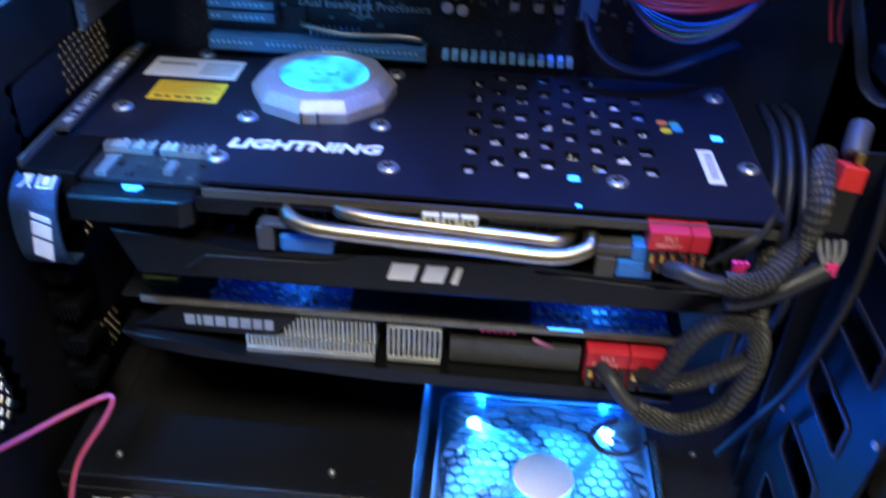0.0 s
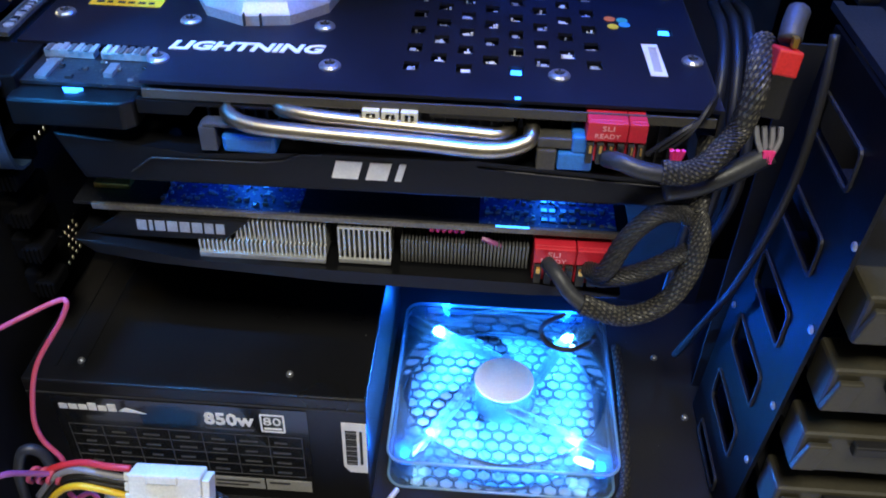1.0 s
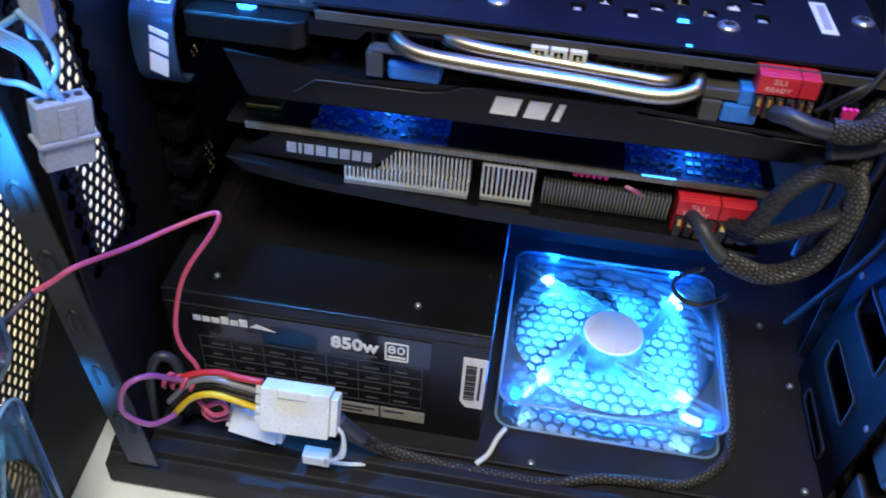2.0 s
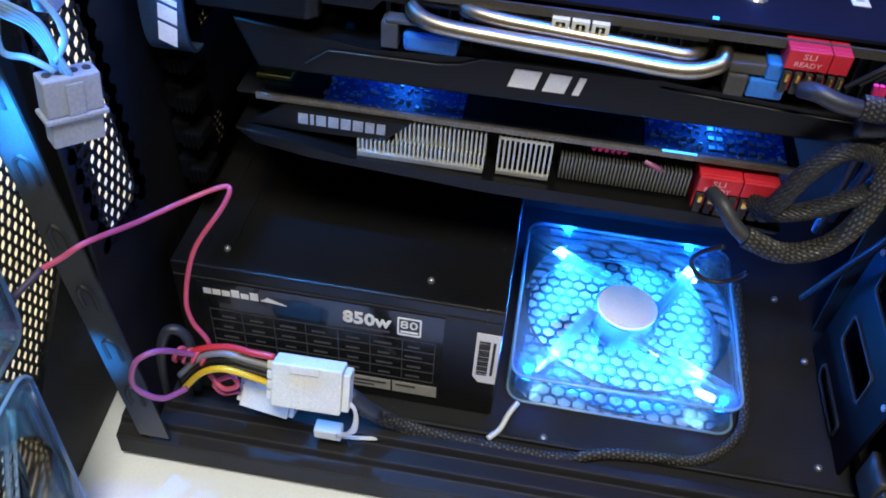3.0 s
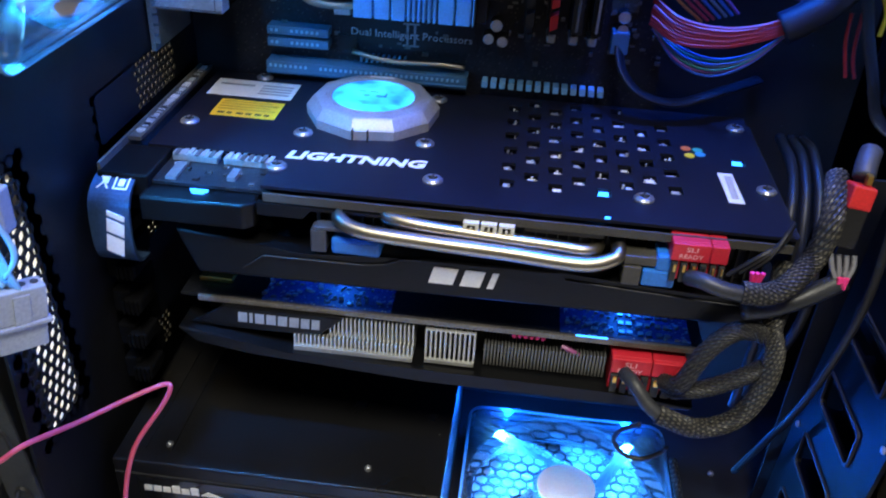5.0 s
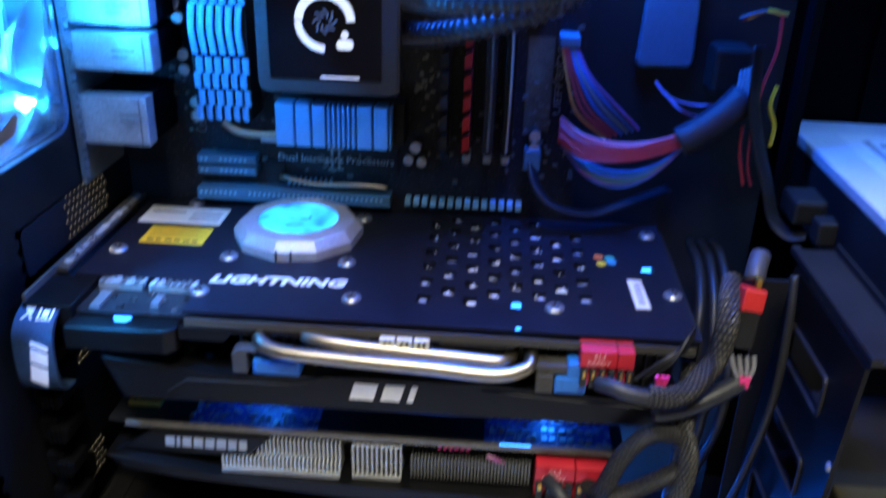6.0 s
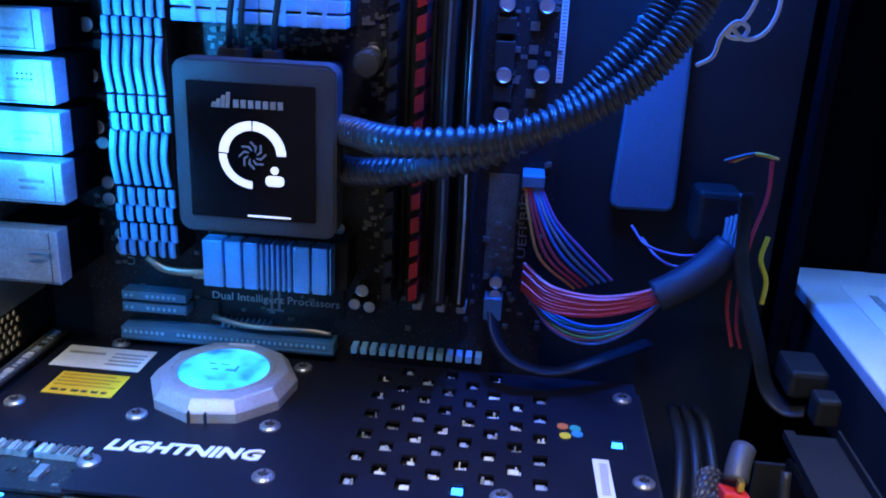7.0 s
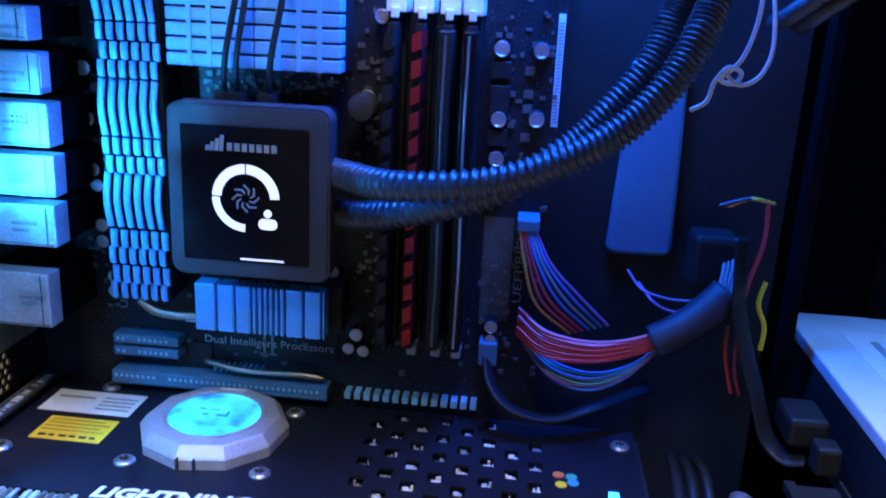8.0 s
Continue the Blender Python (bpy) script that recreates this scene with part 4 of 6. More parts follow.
part("led", prism([(-0.1135, 0.0100), (-0.1045, 0.0100), (-0.1065, 0.0072), (-0.1115, 0.0072)], "z", G - 0.0069, G - 0.0058), LED_SMALL, card, "lit blue led")
part("front_cover", prism([(-0.135, 0.0), (-0.085, 0.0), (-0.0805, 0.004), (-0.0805, 0.014), (-0.135, 0.014)], "z", G - 0.0200, G - 0.0070, 0.0012), SATIN_BLACK, card)
part("front_strip", prism([(-0.0800, 0.2215), (-0.058, 0.2215), (-0.0540, 0.2262), (0.0, 0.2262), (0.0, 0.2275), (-0.0800, 0.2280)], "y", 0.005, 0.008), SATIN_BLACK, card)
part("heatsink_block", boxes((-0.055, 0.16, 0.020, 0.132, 0.204, G - 0.0065)), BLACK_PLASTIC, card)
fin_me = None
for k in range(40):
    x = -0.052 + 0.0052 * k
    if fin_me is None:
        f0 = part("fin", boxes((-0.0005, 0.0005, 0.014, 0.0195, 0.2045, G - 0.0075)), BLACK_PLASTIC, card)
        fin_me = f0.data
        f0.location.x = x * S
    else:
        f = new("fin", fin_me)
        f.parent, f.matrix_parent_inverse = card, f0.matrix_parent_inverse
        f.location.x = x * S
part("heat_pipe", sweep([(-0.028, 0.030, 0.2255), (-0.0385, 0.014, 0.2245), (-0.0400, 0.004, 0.2245), (-0.029, -0.0015, 0.2222), (0.0, -0.0025, 0.2205), (0.04, -0.0025, 0.2188), (0.072, -0.0025, 0.2170), (0.0860, 0.001, 0.2185), (0.0900, 0.006, 0.2210), (0.089, 0.020, 0.2240)], 0.0036, 12, 8), NICKEL, card, "nickel plated heat pipe", True)
part("heat_pipe", sweep([(-0.020, 0.030, 0.2265), (-0.020, 0.010, 0.2265), (-0.008, 0.004, 0.2258), (0.02, 0.0040, 0.2235), (0.06, 0.0045, 0.2210), (0.078, 0.006, 0.2200), (0.082, 0.02, 0.220)], 0.0033, 12, 8), NICKEL, card, "nickel plated heat pipe", True)
part("pipe_clamp", boxes((-0.0535, -0.046, 0.001, 0.010, 0.2065, 0.2185), (-0.0515, -0.038, 0.001, 0.008, 0.2185, 0.2205), bevel=0.0006), PUMP_GREY, card)
part("pipe_clamp", boxes((0.0925, 0.1130, 0.002, 0.012, 0.2165, 0.2215), (0.0925, 0.1010, 0.0005, 0.010, 0.2065, 0.2165), bevel=0.0008), PCB_EDGE, card)
part("cooling_fan", boxes((-0.044, -0.020, 0.001, 0.018, 0.206, 0.2150), bevel=0.002), BLUE_FAN, card, "blue fan edge")
part("cooling_fan", boxes((0.1015, 0.1165, 0.0005, 0.014, 0.2070, 0.2155), (0.107, 0.1165, 0.001, 0.014, 0.2155, 0.2235), bevel=0.001), BLUE_FAN, card, "blue fan edge")
for k in range(3):
    x = 0.0178 + 0.0082 * k
    c = part("pin_header", boxes((x, x + 0.0072, 0.003, 0.0075, 0.2244, 0.2254), (x, x + 0.0016, 0.003, 0.0075, 0.2254, 0.2296), (x + 0.0056, x + 0.0072, 0.003, 0.0075, 0.2254, 0.2296), (x + 0.0016, x + 0.0056, 0.003, 0.0075, 0.2284, 0.2296), (x + 0.0031, x + 0.0041, 0.003, 0.0060, 0.2254, 0.2272)), NYLON, card, "white pin header")
    part("pin", boxes((x + 0.0018, x + 0.0054, 0.0058, 0.0070, 0.2256, 0.2282)), BLACK_PLASTIC, c)
part("ceramic_block", boxes((0.046, 0.082, 0.006, 0.010, 0.2262, 0.2285), bevel=0.0004), BLACK_PLASTIC, card)
shroud = part("fan_shroud", prism([(-0.121, 0.2105), (-0.111, 0.1860), (0.158, 0.1880), (0.163, 0.1935), (0.163, 0.2030), (0.110, 0.2045), (0.066, 0.2060), (0.060, 0.2080), (-0.0005, 0.2075), (-0.007, 0.2050), (-0.060, 0.2030), (-0.075, 0.2050)], "y", 0.0035, 0.130, 0.0014), SATIN_BLACK, card, "satin black fan shroud")
bm = bmesh.new()
sweep([(-0.0880, 0.0029, 0.1920), (-0.0775, 0.0029, 0.2000), (-0.0285, 0.0029, 0.2005), (-0.0184, 0.0029, 0.2020), (-0.0099, 0.0029, 0.2060), (-0.0010, 0.0029, 0.2065)], 0.0005, 6, 1, bm=bm)
part("moulded_line", bm, GREY_FLANGE, shroud)
bm = bmesh.new()
sweep([(0.0675, 0.0029, 0.2040), (0.110, 0.0029, 0.2015), (0.155, 0.0029, 0.1995)], 0.0004, 6, 6, bm=bm)
part("moulded_line", bm, GREY_FLANGE, shroud)
mark = [(0.0030, 0.0148, 0.1946, 0.2036, 0.0024), (0.0182, 0.0278, 0.1946, 0.2036, 0.0024), (0.0312, 0.0342, 0.1946, 0.2036, 0.0024)]
marks("maker_mark", mark, face_y(0, 0.0034, 0), WHITE_PRINT, shroud, "raised white mark", 0.0006)


def power_socket(parent, x0, x1, y0, z0, z1, pins):
    s = part("power_socket", boxes((x0, x1, y0 + 0.0025, y0 + 0.018, z0, z1), (x0, x1, y0, y0 + 0.0025, z1 - 0.009, z1), bevel=0.0006), RED, parent, "red power socket")
    n = pins
    w = (x1 - x0) / n
    for k in range(n):
        # dark block put on the face for the shade inside each opening
        part("pin_sleeve", boxes((x0 + w * k + 0.0008, x0 + w * (k + 1) - 0.0008, y0 - 0.0012, y0 + 0.0024, z0 + 0.001, z1 - 0.0098)), DARK_PRINT, s)
        part("contact", boxes((x0 + w * k + 0.0015, x0 + w * (k + 1) - 0.0015, y0 - 0.0026, y0 - 0.0013, z1 - 0.0135, z1 - 0.0100), bevel=0.0003), GOLD if k < 3 else BLACK_PLASTIC, s)
    return s


s1 = power_socket(card, 0.1122, 0.1292, -0.001, 0.2120, 0.2322, 4)
lettering("print", "SLI", 0.0034, face_y(0.1182, -0.0012, 0.2285), PINK_PRINT, s1, 0.005)
lettering("print", "READY", 0.0031, face_y(0.1155, -0.0012, 0.2250), PINK_PRINT, s1, 0.0105)
power_socket(card, 0.1294, 0.1372, -0.001, 0.2120, 0.2322, 2)
part("end_bracket", boxes((0.1685, 0.1700, 0.012, 0.138, 0.205, 0.2335)), BLACK_STEEL, card)
brk = part("slot_bracket", boxes((-0.1580, -0.1565, 0.010, 0.148, 0.19, G + 0.003), (-0.1565, -0.150, 0.042, 0.148, G + 0.0005, G + 0.0025)), EDGE_METAL, card, "silver slot bracket with vents")
for k in range(58):
    w = random.uniform(0.0, 0.0014)
    part("vent", boxes((-0.1552 + w, -0.1508 - w * 0.6, 0.0470 + 0.00171 * k, 0.0478 + 0.00171 * k + w * 0.3, G + 0.0026, G + 0.0034)), random.choice((FIN_DARK, PORT, PORT, WHITE_LABEL, BLACK_PLASTIC)), brk)
part("corner_cover", boxes((-0.1580, -0.1330, 0.008, 0.0400, G - 0.012, G - 0.0005), bevel=0.001), SATIN_BLACK, card)

# curved bridge strip beside the upper card
bridge = thing("card_bridge", (-0.148, 0.0, 0.188), "curved blue-black metal bridge strip with white mark", "bridge")
line = smooth_path([(0.032, 0.2335), (0.012, 0.2330), (0.000, 0.2275), (-0.004, 0.2180), (-0.004, 0.2000), (0.001, 0.1905), (0.010, 0.1880)], 5)
pts = [(p.x, p.y) for p in [Vector((a[0], a[1], 0)) for a in line]]
inner = [(p[0] + 0.0018 if p[1] < 0.23 else p[0], p[1] - 0.0016 if p[1] > 0.205 else p[1] + 0.0010) for p in pts]
body = part("strip", prism(pts + inner[::-1], "x", -0.1590, -0.1390), BRIDGE, bridge, smooth=False)
turn = Matrix.Translation((-0.1440, -0.0048, 0.1960)) @ Matrix.Rotation(radians(90), 4, "X") @ Matrix.Rotation(radians(82), 4, "Z")
part("maker_mark", bars([(0, 0.0092, 0, 0.0085, 0.0020), (0.0110, 0.0180, 0, 0.0085, 0.0020), (0.0198, 0.0225, 0, 0.0085, 0.0020)], turn), WHITE_PRINT, body, "white maker's mark")
part("emblem", bars([(-0.1560, -0.1550, 0.001, 0.009, 0.0050), (-0.1510, -0.1500, 0.001, 0.009, -0.0050), (-0.1540, -0.1510, 0.004, 0.008, 0.000), (-0.1482, -0.1410, 0.001, 0.0018, 0.0), (-0.1482, -0.1410, 0.0082, 0.009, 0.0), (-0.1482, -0.1474, 0.001, 0.009, 0), (-0.1418, -0.1410, 0.001, 0.009, 0), (-0.1460, -0.1432, 0.003, 0.007, 0)], Matrix.Translation((0, 0.0008, 0.2288)) @ Matrix.Rotation(radians(25), 4, "X")), WHITE_PRINT, body)

# ---- lower graphics card ----
low = thing("graphics_card", (0.0, 0.08, 0.122), "graphics card with exposed aluminium fins and blue board", "graphics card", "graphics cards")
Q = 0.1630
part("circuit_board", boxes((-0.128, 0.142, 0.0165, 0.140, Q - 0.0016, Q)), PCB_BLACK, low)
# blue board shows only where lit: light put in as two blue patches
for x0, x1 in ((-0.085, -0.017), (0.070, 0.136)):
    part("board_area", boxes((x0, x1, 0.0172, 0.085, Q + 0.0001, Q + 0.0003)), PCB_BLUE_LIT, low, "blue-lit board area with bright solder points, light in its colour")
part("board_edge", boxes((-0.118, 0.140, 0.0138, 0.0162, Q - 0.0024, Q + 0.0008), bevel=0.0004), EDGE_METAL, low, "metal edge of the board frame, highlight in its colour")
comp = {"SILVER": bmesh.new(), "BLACK": bmesh.new(), "PALE": bmesh.new()}
for k in range(420):
    x = random.choice((random.uniform(-0.085, -0.018), random.uniform(-0.085, -0.018), random.uniform(0.072, 0.135), random.uniform(0.072, 0.135)))
    y, w, d = random.uniform(0.019, 0.075), random.uniform(0.0003, 0.0013), random.uniform(0.0003, 0.0009)
    add_box(comp[random.choice(("SILVER", "PALE", "PALE", "PALE"))], x - w, x + w, y - d, y + d, Q, Q + random.uniform(0.0006, 0.0018))
for r in range(4):
    for c in range(3):
        x, y = 0.100 + 0.0095 * c, 0.021 + 0.0075 * r
        add_box(comp["SILVER"], x, x + 0.0028, y, y + 0.0028, Q, Q + 0.001)
        add_box(comp["SILVER"], x + 0.004, x + 0.0068, y, y + 0.0028, Q, Q + 0.001)
for n, mt in (("SILVER", SILVER), ("BLACK", BLACK_PLASTIC), ("PALE", PIN)):
    tagged(part("solder_field", comp[n], mt, low), kind="stuff")
part("connector", boxes((-0.122, -0.104, 0.028, 0.040, Q, Q + 0.003), bevel=0.0006), GOLD, low, "brass coloured bridge contact")
fascia = part("fascia", prism([(-0.124, 0.1470), (-0.112, 0.1530), (-0.104, 0.1605), (-0.040, 0.1605), (-0.0525, 0.1485), (-0.066, 0.1475), (-0.100, 0.1470)], "y", 0.0118, 0.0145, 0.0008), SATIN_BLACK, low)
x, rows = -0.0965, []
for w in (0.0048, 0.0018, 0.0048, 0.0050, 0.0048, 0.0050, 0.0044, 0.0042):
    rows.append((x, x + w, 0.1515, 0.1575, 0.0003))
    x += w + 0.0012
marks("maker_mark", rows, face_y(0, 0.0117, 0), GREY_PRINT, fascia, "grey printed mark")


def fins(x0, x1, n, z0, z1, mat, y0=0.0135, thick=0.0007):
    first = part("fin", boxes((-thick, thick, y0, 0.060, z0, z1)), mat, low)
    first.location.x = x0 * S
    for k in range(1, n):
        ob = new("fin", first.data)
        ob.parent, ob.matrix_parent_inverse = low, first.matrix_parent_inverse.copy()
        ob.location.x = (x0 + (x1 - x0) * k / (n - 1)) * S


fins(-0.0665, -0.0045, 30, 0.1405, 0.1475, FIN, 0.011, 0.0005)
fins(-0.0480, -0.0045, 21, 0.1475, 0.1590, FIN, 0.0135, 0.00045)
fins(0.0025, 0.0275, 11, 0.1405, 0.1585, FIN, 0.0125, 0.0005)
# this block's fins are a darker grey than the others
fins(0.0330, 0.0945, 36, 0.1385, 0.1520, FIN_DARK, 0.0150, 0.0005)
part("fin_rail", boxes((-0.0668, -0.0042, 0.0095, 0.0125, 0.1385, 0.1412)), FIN, low)
part("fin_rail", boxes((0.0022, 0.0278, 0.0110, 0.0130, 0.1386, 0.1408), (0.0022, 0.0278, 0.0128, 0.0140, 0.1582, 0.1592)), FIN, low)
part("cooler_block", boxes((-0.118, 0.139, 0.028, 0.128, 0.128, Q - 0.0025)), BLACK_PLASTIC, low)
part("fan_shroud", prism([(-0.128, 0.1475), (-0.118, 0.1390), (-0.090, 0.1355), (0.0, 0.1298), (0.096, 0.1290), (0.140, 0.1298), (0.142, 0.1325), (0.10, 0.1365), (0.02, 0.1372), (-0.070, 0.1385), (-0.100, 0.1440)], "y", 0.006, 0.125, 0.0012), SATIN_BLACK, low, "black fan shroud")
for k in range(6):
    part("magenta_wire", sweep([(0.0472 + 0.0030 * k, 0.0190, 0.1560), (0.0478 + 0.0030 * k, 0.0178, 0.1592), (0.0490 + 0.0030 * k, 0.0185, 0.1612)], 0.0013, 6, 3), WIRE["magenta"], low, "magenta wire end behind the fins")
part("magenta_wire", sweep([(0.0720, 0.0170, 0.1545), (0.0765, 0.0160, 0.1530), (0.0810, 0.0170, 0.1500)], 0.0013, 6, 3), WIRE["purple"], low)
part("edge_light", boxes((0.078, 0.094, 0.0141, 0.0147, Q + 0.0009, Q + 0.0016)), LED_SMALL, low, "lit blue edge")
s2 = power_socket(low, 0.0972, 0.1172, 0.008, 0.1350, 0.1570, 4)
lettering("print", "SLI", 0.0042, face_y(0.1035, 0.0078, 0.1525), PINK_PRINT, s2, 0.006)
lettering("print", "READY", 0.0036, face_y(0.1005, 0.0078, 0.1488), PINK_PRINT, s2, 0.012)
power_socket(low, 0.1176, 0.1345, 0.008, 0.1350, 0.1570, 3)
part("slot_bracket", boxes((-0.1580, -0.1565, 0.030, 0.148, 0.12, Q + 0.01)), BLACK_STEEL, low)

# ---- motherboard ----
YB = 0.150
board = thing("motherboard", (0.0, YB, 0.105), "black motherboard with blue heatsinks on the tray", "motherboard")
part("circuit_board", boxes((-0.135, 0.1165, YB, YB + 0.0018, 0.105, 0.475)), PCB_BLACK, board)
part("standoffs", boxes(*[(x - 0.003, x + 0.003, YB + 0.0018, YT, z - 0.003, z + 0.003) for x in (-0.125, 0.0, 0.11) for z in (0.115, 0.28, 0.465)]), GOLD, board)
ports = [(0.4375, 0.4225, -0.1230), (0.4175, 0.3985, -0.1205), (0.3950, 0.3745, -0.1165), (0.3705, 0.3505, -0.1165), (0.3470, 0.3265, -0.1170), (0.3120, 0.2840, -0.1240)]
for k, (z1, z0, x1) in enumerate(ports):
    p = part("port", boxes((XR + 0.001, x1, 0.101 + 0.002 * (k % 2), 0.114, z0, z1), bevel=0.0008), PORT, board, "metal shelled port")
    part("port_back", boxes((XR + 0.001, x1 - 0.001, 0.1142, YB, z0 + 0.0005, z1 - 0.0005)), MATT_BLACK, p)
    part("print", bars([(-0.1385, -0.126, z1 - 0.010, z1 - 0.0085, 0), (-0.1385, -0.130, z1 - 0.0135, z1 - 0.012, 0)], face_y(0, 0.1008, 0)), GREY_PRINT, p)
    part("port_seam", bars([(-0.1625, x1 - 0.0005, z0 + 0.0012, z0 + 0.0016, 0), (x1 - 0.0042, x1 - 0.0038, z0 + 0.001, z1 - 0.001, 0)], face_y(0, 0.1007 + 0.002 * (k % 2), 0)), FIN_DARK, p)
    if k == 1:
        part("port_sticker", boxes((x1 + 0.0001, x1 + 0.0004, 0.1050, 0.1125, z0 + 0.003, z1 - 0.002)), WHITE_LABEL, p, "small white sticker")
    if k == 2:
        for a in range(4):
            for b in range(2):
                part("port_hole", lathe([(0.0006, 0), (0.0006, 0.0003)], 8, face_y(-0.1330 + 0.0022 * a, 0.1008, z1 - 0.0065 - 0.0024 * b)), DARK_PRINT, p)
part("port_shield", boxes((XR + 0.0012, XR + 0.0035, 0.098, YB, 0.262, 0.46)), SILVER, board)

for k in range(34):
    part("shield_tooth", boxes((XR + 0.0036, XR + 0.0062, 0.0985, 0.1000, 0.2665 + 0.0055 * k, 0.2700 + 0.0055 * k)), SILVER, board)

# left heatsink: six ribs cut into short and long pieces
# base black behind blue ribs: shade of the gaps put into its colour
sink = part("heatsink_base", boxes((-0.104, -0.0725, 0.127, YB, 0.2950, 0.455)), BLACK_PLASTIC, board, "blue anodised power stage heatsink, base black for shaded gaps")
cuts = [(0.2955, 0.3040), (0.3047, 0.3132), (0.3139, 0.3224), (0.3231, 0.3318), (0.3328, 0.3600), (0.3610, 0.3690), (0.3697, 0.3775), (0.3785, 0.4055), (0.4065, 0.4145), (0.4152, 0.4232), (0.4239, 0.4319), (0.4326, 0.4545)]
rib_meshes = {}
for i, (z0, z1) in enumerate(cuts):
    long = z1 - z0 > 0.02
    for k in range(6):
        x = -0.1035 + 0.00525 * k + (0.0026 if i % 2 and not long else 0)
        key = (round(z1 - z0, 4), long)
        if key not in rib_meshes:
            bm = sweep([(0, 0, 0), (-0.0012 if long else 0, -0.0005, (z1 - z0) / 2), (0, 0, z1 - z0 - 0.0005)], 0.0015, 8, 4, flat=2.0)
            rib_meshes[key] = part("rib", bm, BLUE_METAL, sink, smooth=True)
            ob = rib_meshes[key]
        else:
            ob = new("rib", rib_meshes[key].data)
            ob.parent = sink
        ob.location = Vector((x + 0.0018, 0.1255 - (0.0022 if i % 2 and not long else 0), z0)) * S
# top heatsink: two stacks of bars
for x0, x1 in ((-0.067, -0.0262), (-0.0248, 0.0145)):
    # black base again stands for the shade between the bars
    blk = part("heatsink_base", boxes((x0, x1, 0.130, YB, 0.4140, 0.468)), BLACK_PLASTIC, board, "blue anodised power stage heatsink, base black for shaded gaps")
    for k in range(8):
        part("rib", boxes((x0 - 0.0005, x1 + 0.0005, 0.121, 0.131, 0.4140 + 0.0068 * k, 0.4197 + 0.0068 * k), bevel=0.0007), BLUE_METAL, blk)
    for k in range(3):
        xx = x0 + 0.010 + 0.0095 * k
        part("channel", boxes((xx, xx + 0.0022, 0.1200, 0.1206, 0.4140, 0.468)), BLUE_METAL, blk)
# lower heatsink with upright ribs
# upright gaps get their shade from the black base too
low_sink = part("heatsink_base", boxes((-0.057, 0.0155, 0.128, YB, 0.2830, 0.3090), bevel=0.001), BLACK_PLASTIC, board, "blue anodised heatsink, base black for shaded gaps")
x = -0.0570
for w in (0.0115, 0.0095, 0.0085, 0.0028, 0.0028, 0.0028, 0.0028, 0.0028, 0.0030, 0.0095, 0.0090, 0.0020):
    part("rib", boxes((x, x + w - 0.0010, 0.1185, 0.1285, 0.2835, 0.3085), bevel=0.0008), BLUE_METAL, low_sink)
    x += w
part("heat_pipe", sweep([(-0.090, 0.128, 0.2935), (-0.082, 0.128, 0.2880), (-0.070, 0.128, 0.2865), (-0.056, 0.130, 0.2870)], 0.0024, 8, 6), NICKEL, board, smooth=True)
part("print_panel", boxes((-0.068, 0.0090, YB - 0.0012, YB - 0.0002, 0.2585, 0.2760)), BLACK_PLASTIC, board)
lettering("board_print", "Dual Intelligent Processors", 0.0062, face_y(-0.0645, YB - 0.0014, 0.2640), PALE_PRINT, board, 0.071)
for words, x, z, w in (("UEFI BIOS", 0.1045, 0.3000, 0.040), ("USB3.0", -0.1075, 0.2790, 0.022)):
    m = Matrix.Translation((x, YB - 0.0004, z)) @ Matrix.Rotation(radians(90), 4, "X") @ Matrix.Rotation(radians(90), 4, "Z")
    lettering("board_print", words, 0.0062, m, GREY_PRINT, board, w)
part("print_mark", bars([(-0.0335, -0.0240, 0.2725, 0.2735, 0), (-0.0335, -0.0240, 0.2595, 0.2605, 0), (-0.0315, -0.0302, 0.2605, 0.2725, 0), (-0.0272, -0.0259, 0.2605, 0.2725, 0)], face_y(0, YB - 0.0014, 0)), GREY_PRINT, board)
part("chrome_strip", sweep([(-0.062, 0.142, 0.2560), (-0.04, 0.141, 0.2525), (-0.01, 0.141, 0.2530), (0.004, 0.142, 0.2515)], 0.0016, 8, 6), NICKEL, board, smooth=True)
part("expansion_slot", boxes((-0.113, 0.006, 0.138, YB, 0.2400, 0.2475), (-0.113, 0.006, 0.137, 0.138, 0.2412, 0.2425), bevel=0.0004), BLUE_GREY, board, "blue-grey expansion slot")
part("expansion_slot", boxes((-0.112, -0.076, 0.140, YB, 0.2560, 0.2610), (-0.112, -0.076, 0.140, YB, 0.2630, 0.2680), bevel=0.0004), BLUE_GREY, board, "blue-grey header")
for x0, x1, z, yf in ((-0.111, 0.004, 0.2449, 0.1378), (-0.110, -0.078, 0.2585, 0.1398), (-0.110, -0.078, 0.2655, 0.1398)):
    n = int((x1 - x0) / 0.0030)
    bm = bmesh.new()
    for k in range(n):
        if abs(k - n * 0.22) > 0.8:
            add_box(bm, x0 + 0.0030 * k, x0 + 0.0030 * k + 0.0014, yf - 0.0006, yf, z - 0.0006, z + 0.0010)
    tagged(part("slot_contact", bm, PIN, board), kind="stuff")
for k in range(9):
    x = -0.058 + 0.0032 * k
    part("header_pin", boxes((x, x + 0.0010, 0.1440, YB, 0.2492, 0.2530)), PIN, board)
part("chip", boxes((-0.0735, -0.0640, 0.1450, YB, 0.2760, 0.2800), bevel=0.0005), PORT, board, "pale button")
part("chip", boxes((-0.0720, -0.0600, 0.1470, YB, 0.2520, 0.2640), bevel=0.0004), BLACK_PLASTIC, board)
for k in range(14):
    x = 0.0145 + 0.0052 * k
    part("header_pin", boxes((x, x + 0.0034, 0.1420, YB, 0.2410, 0.2450), bevel=0.0003), PIN, board)
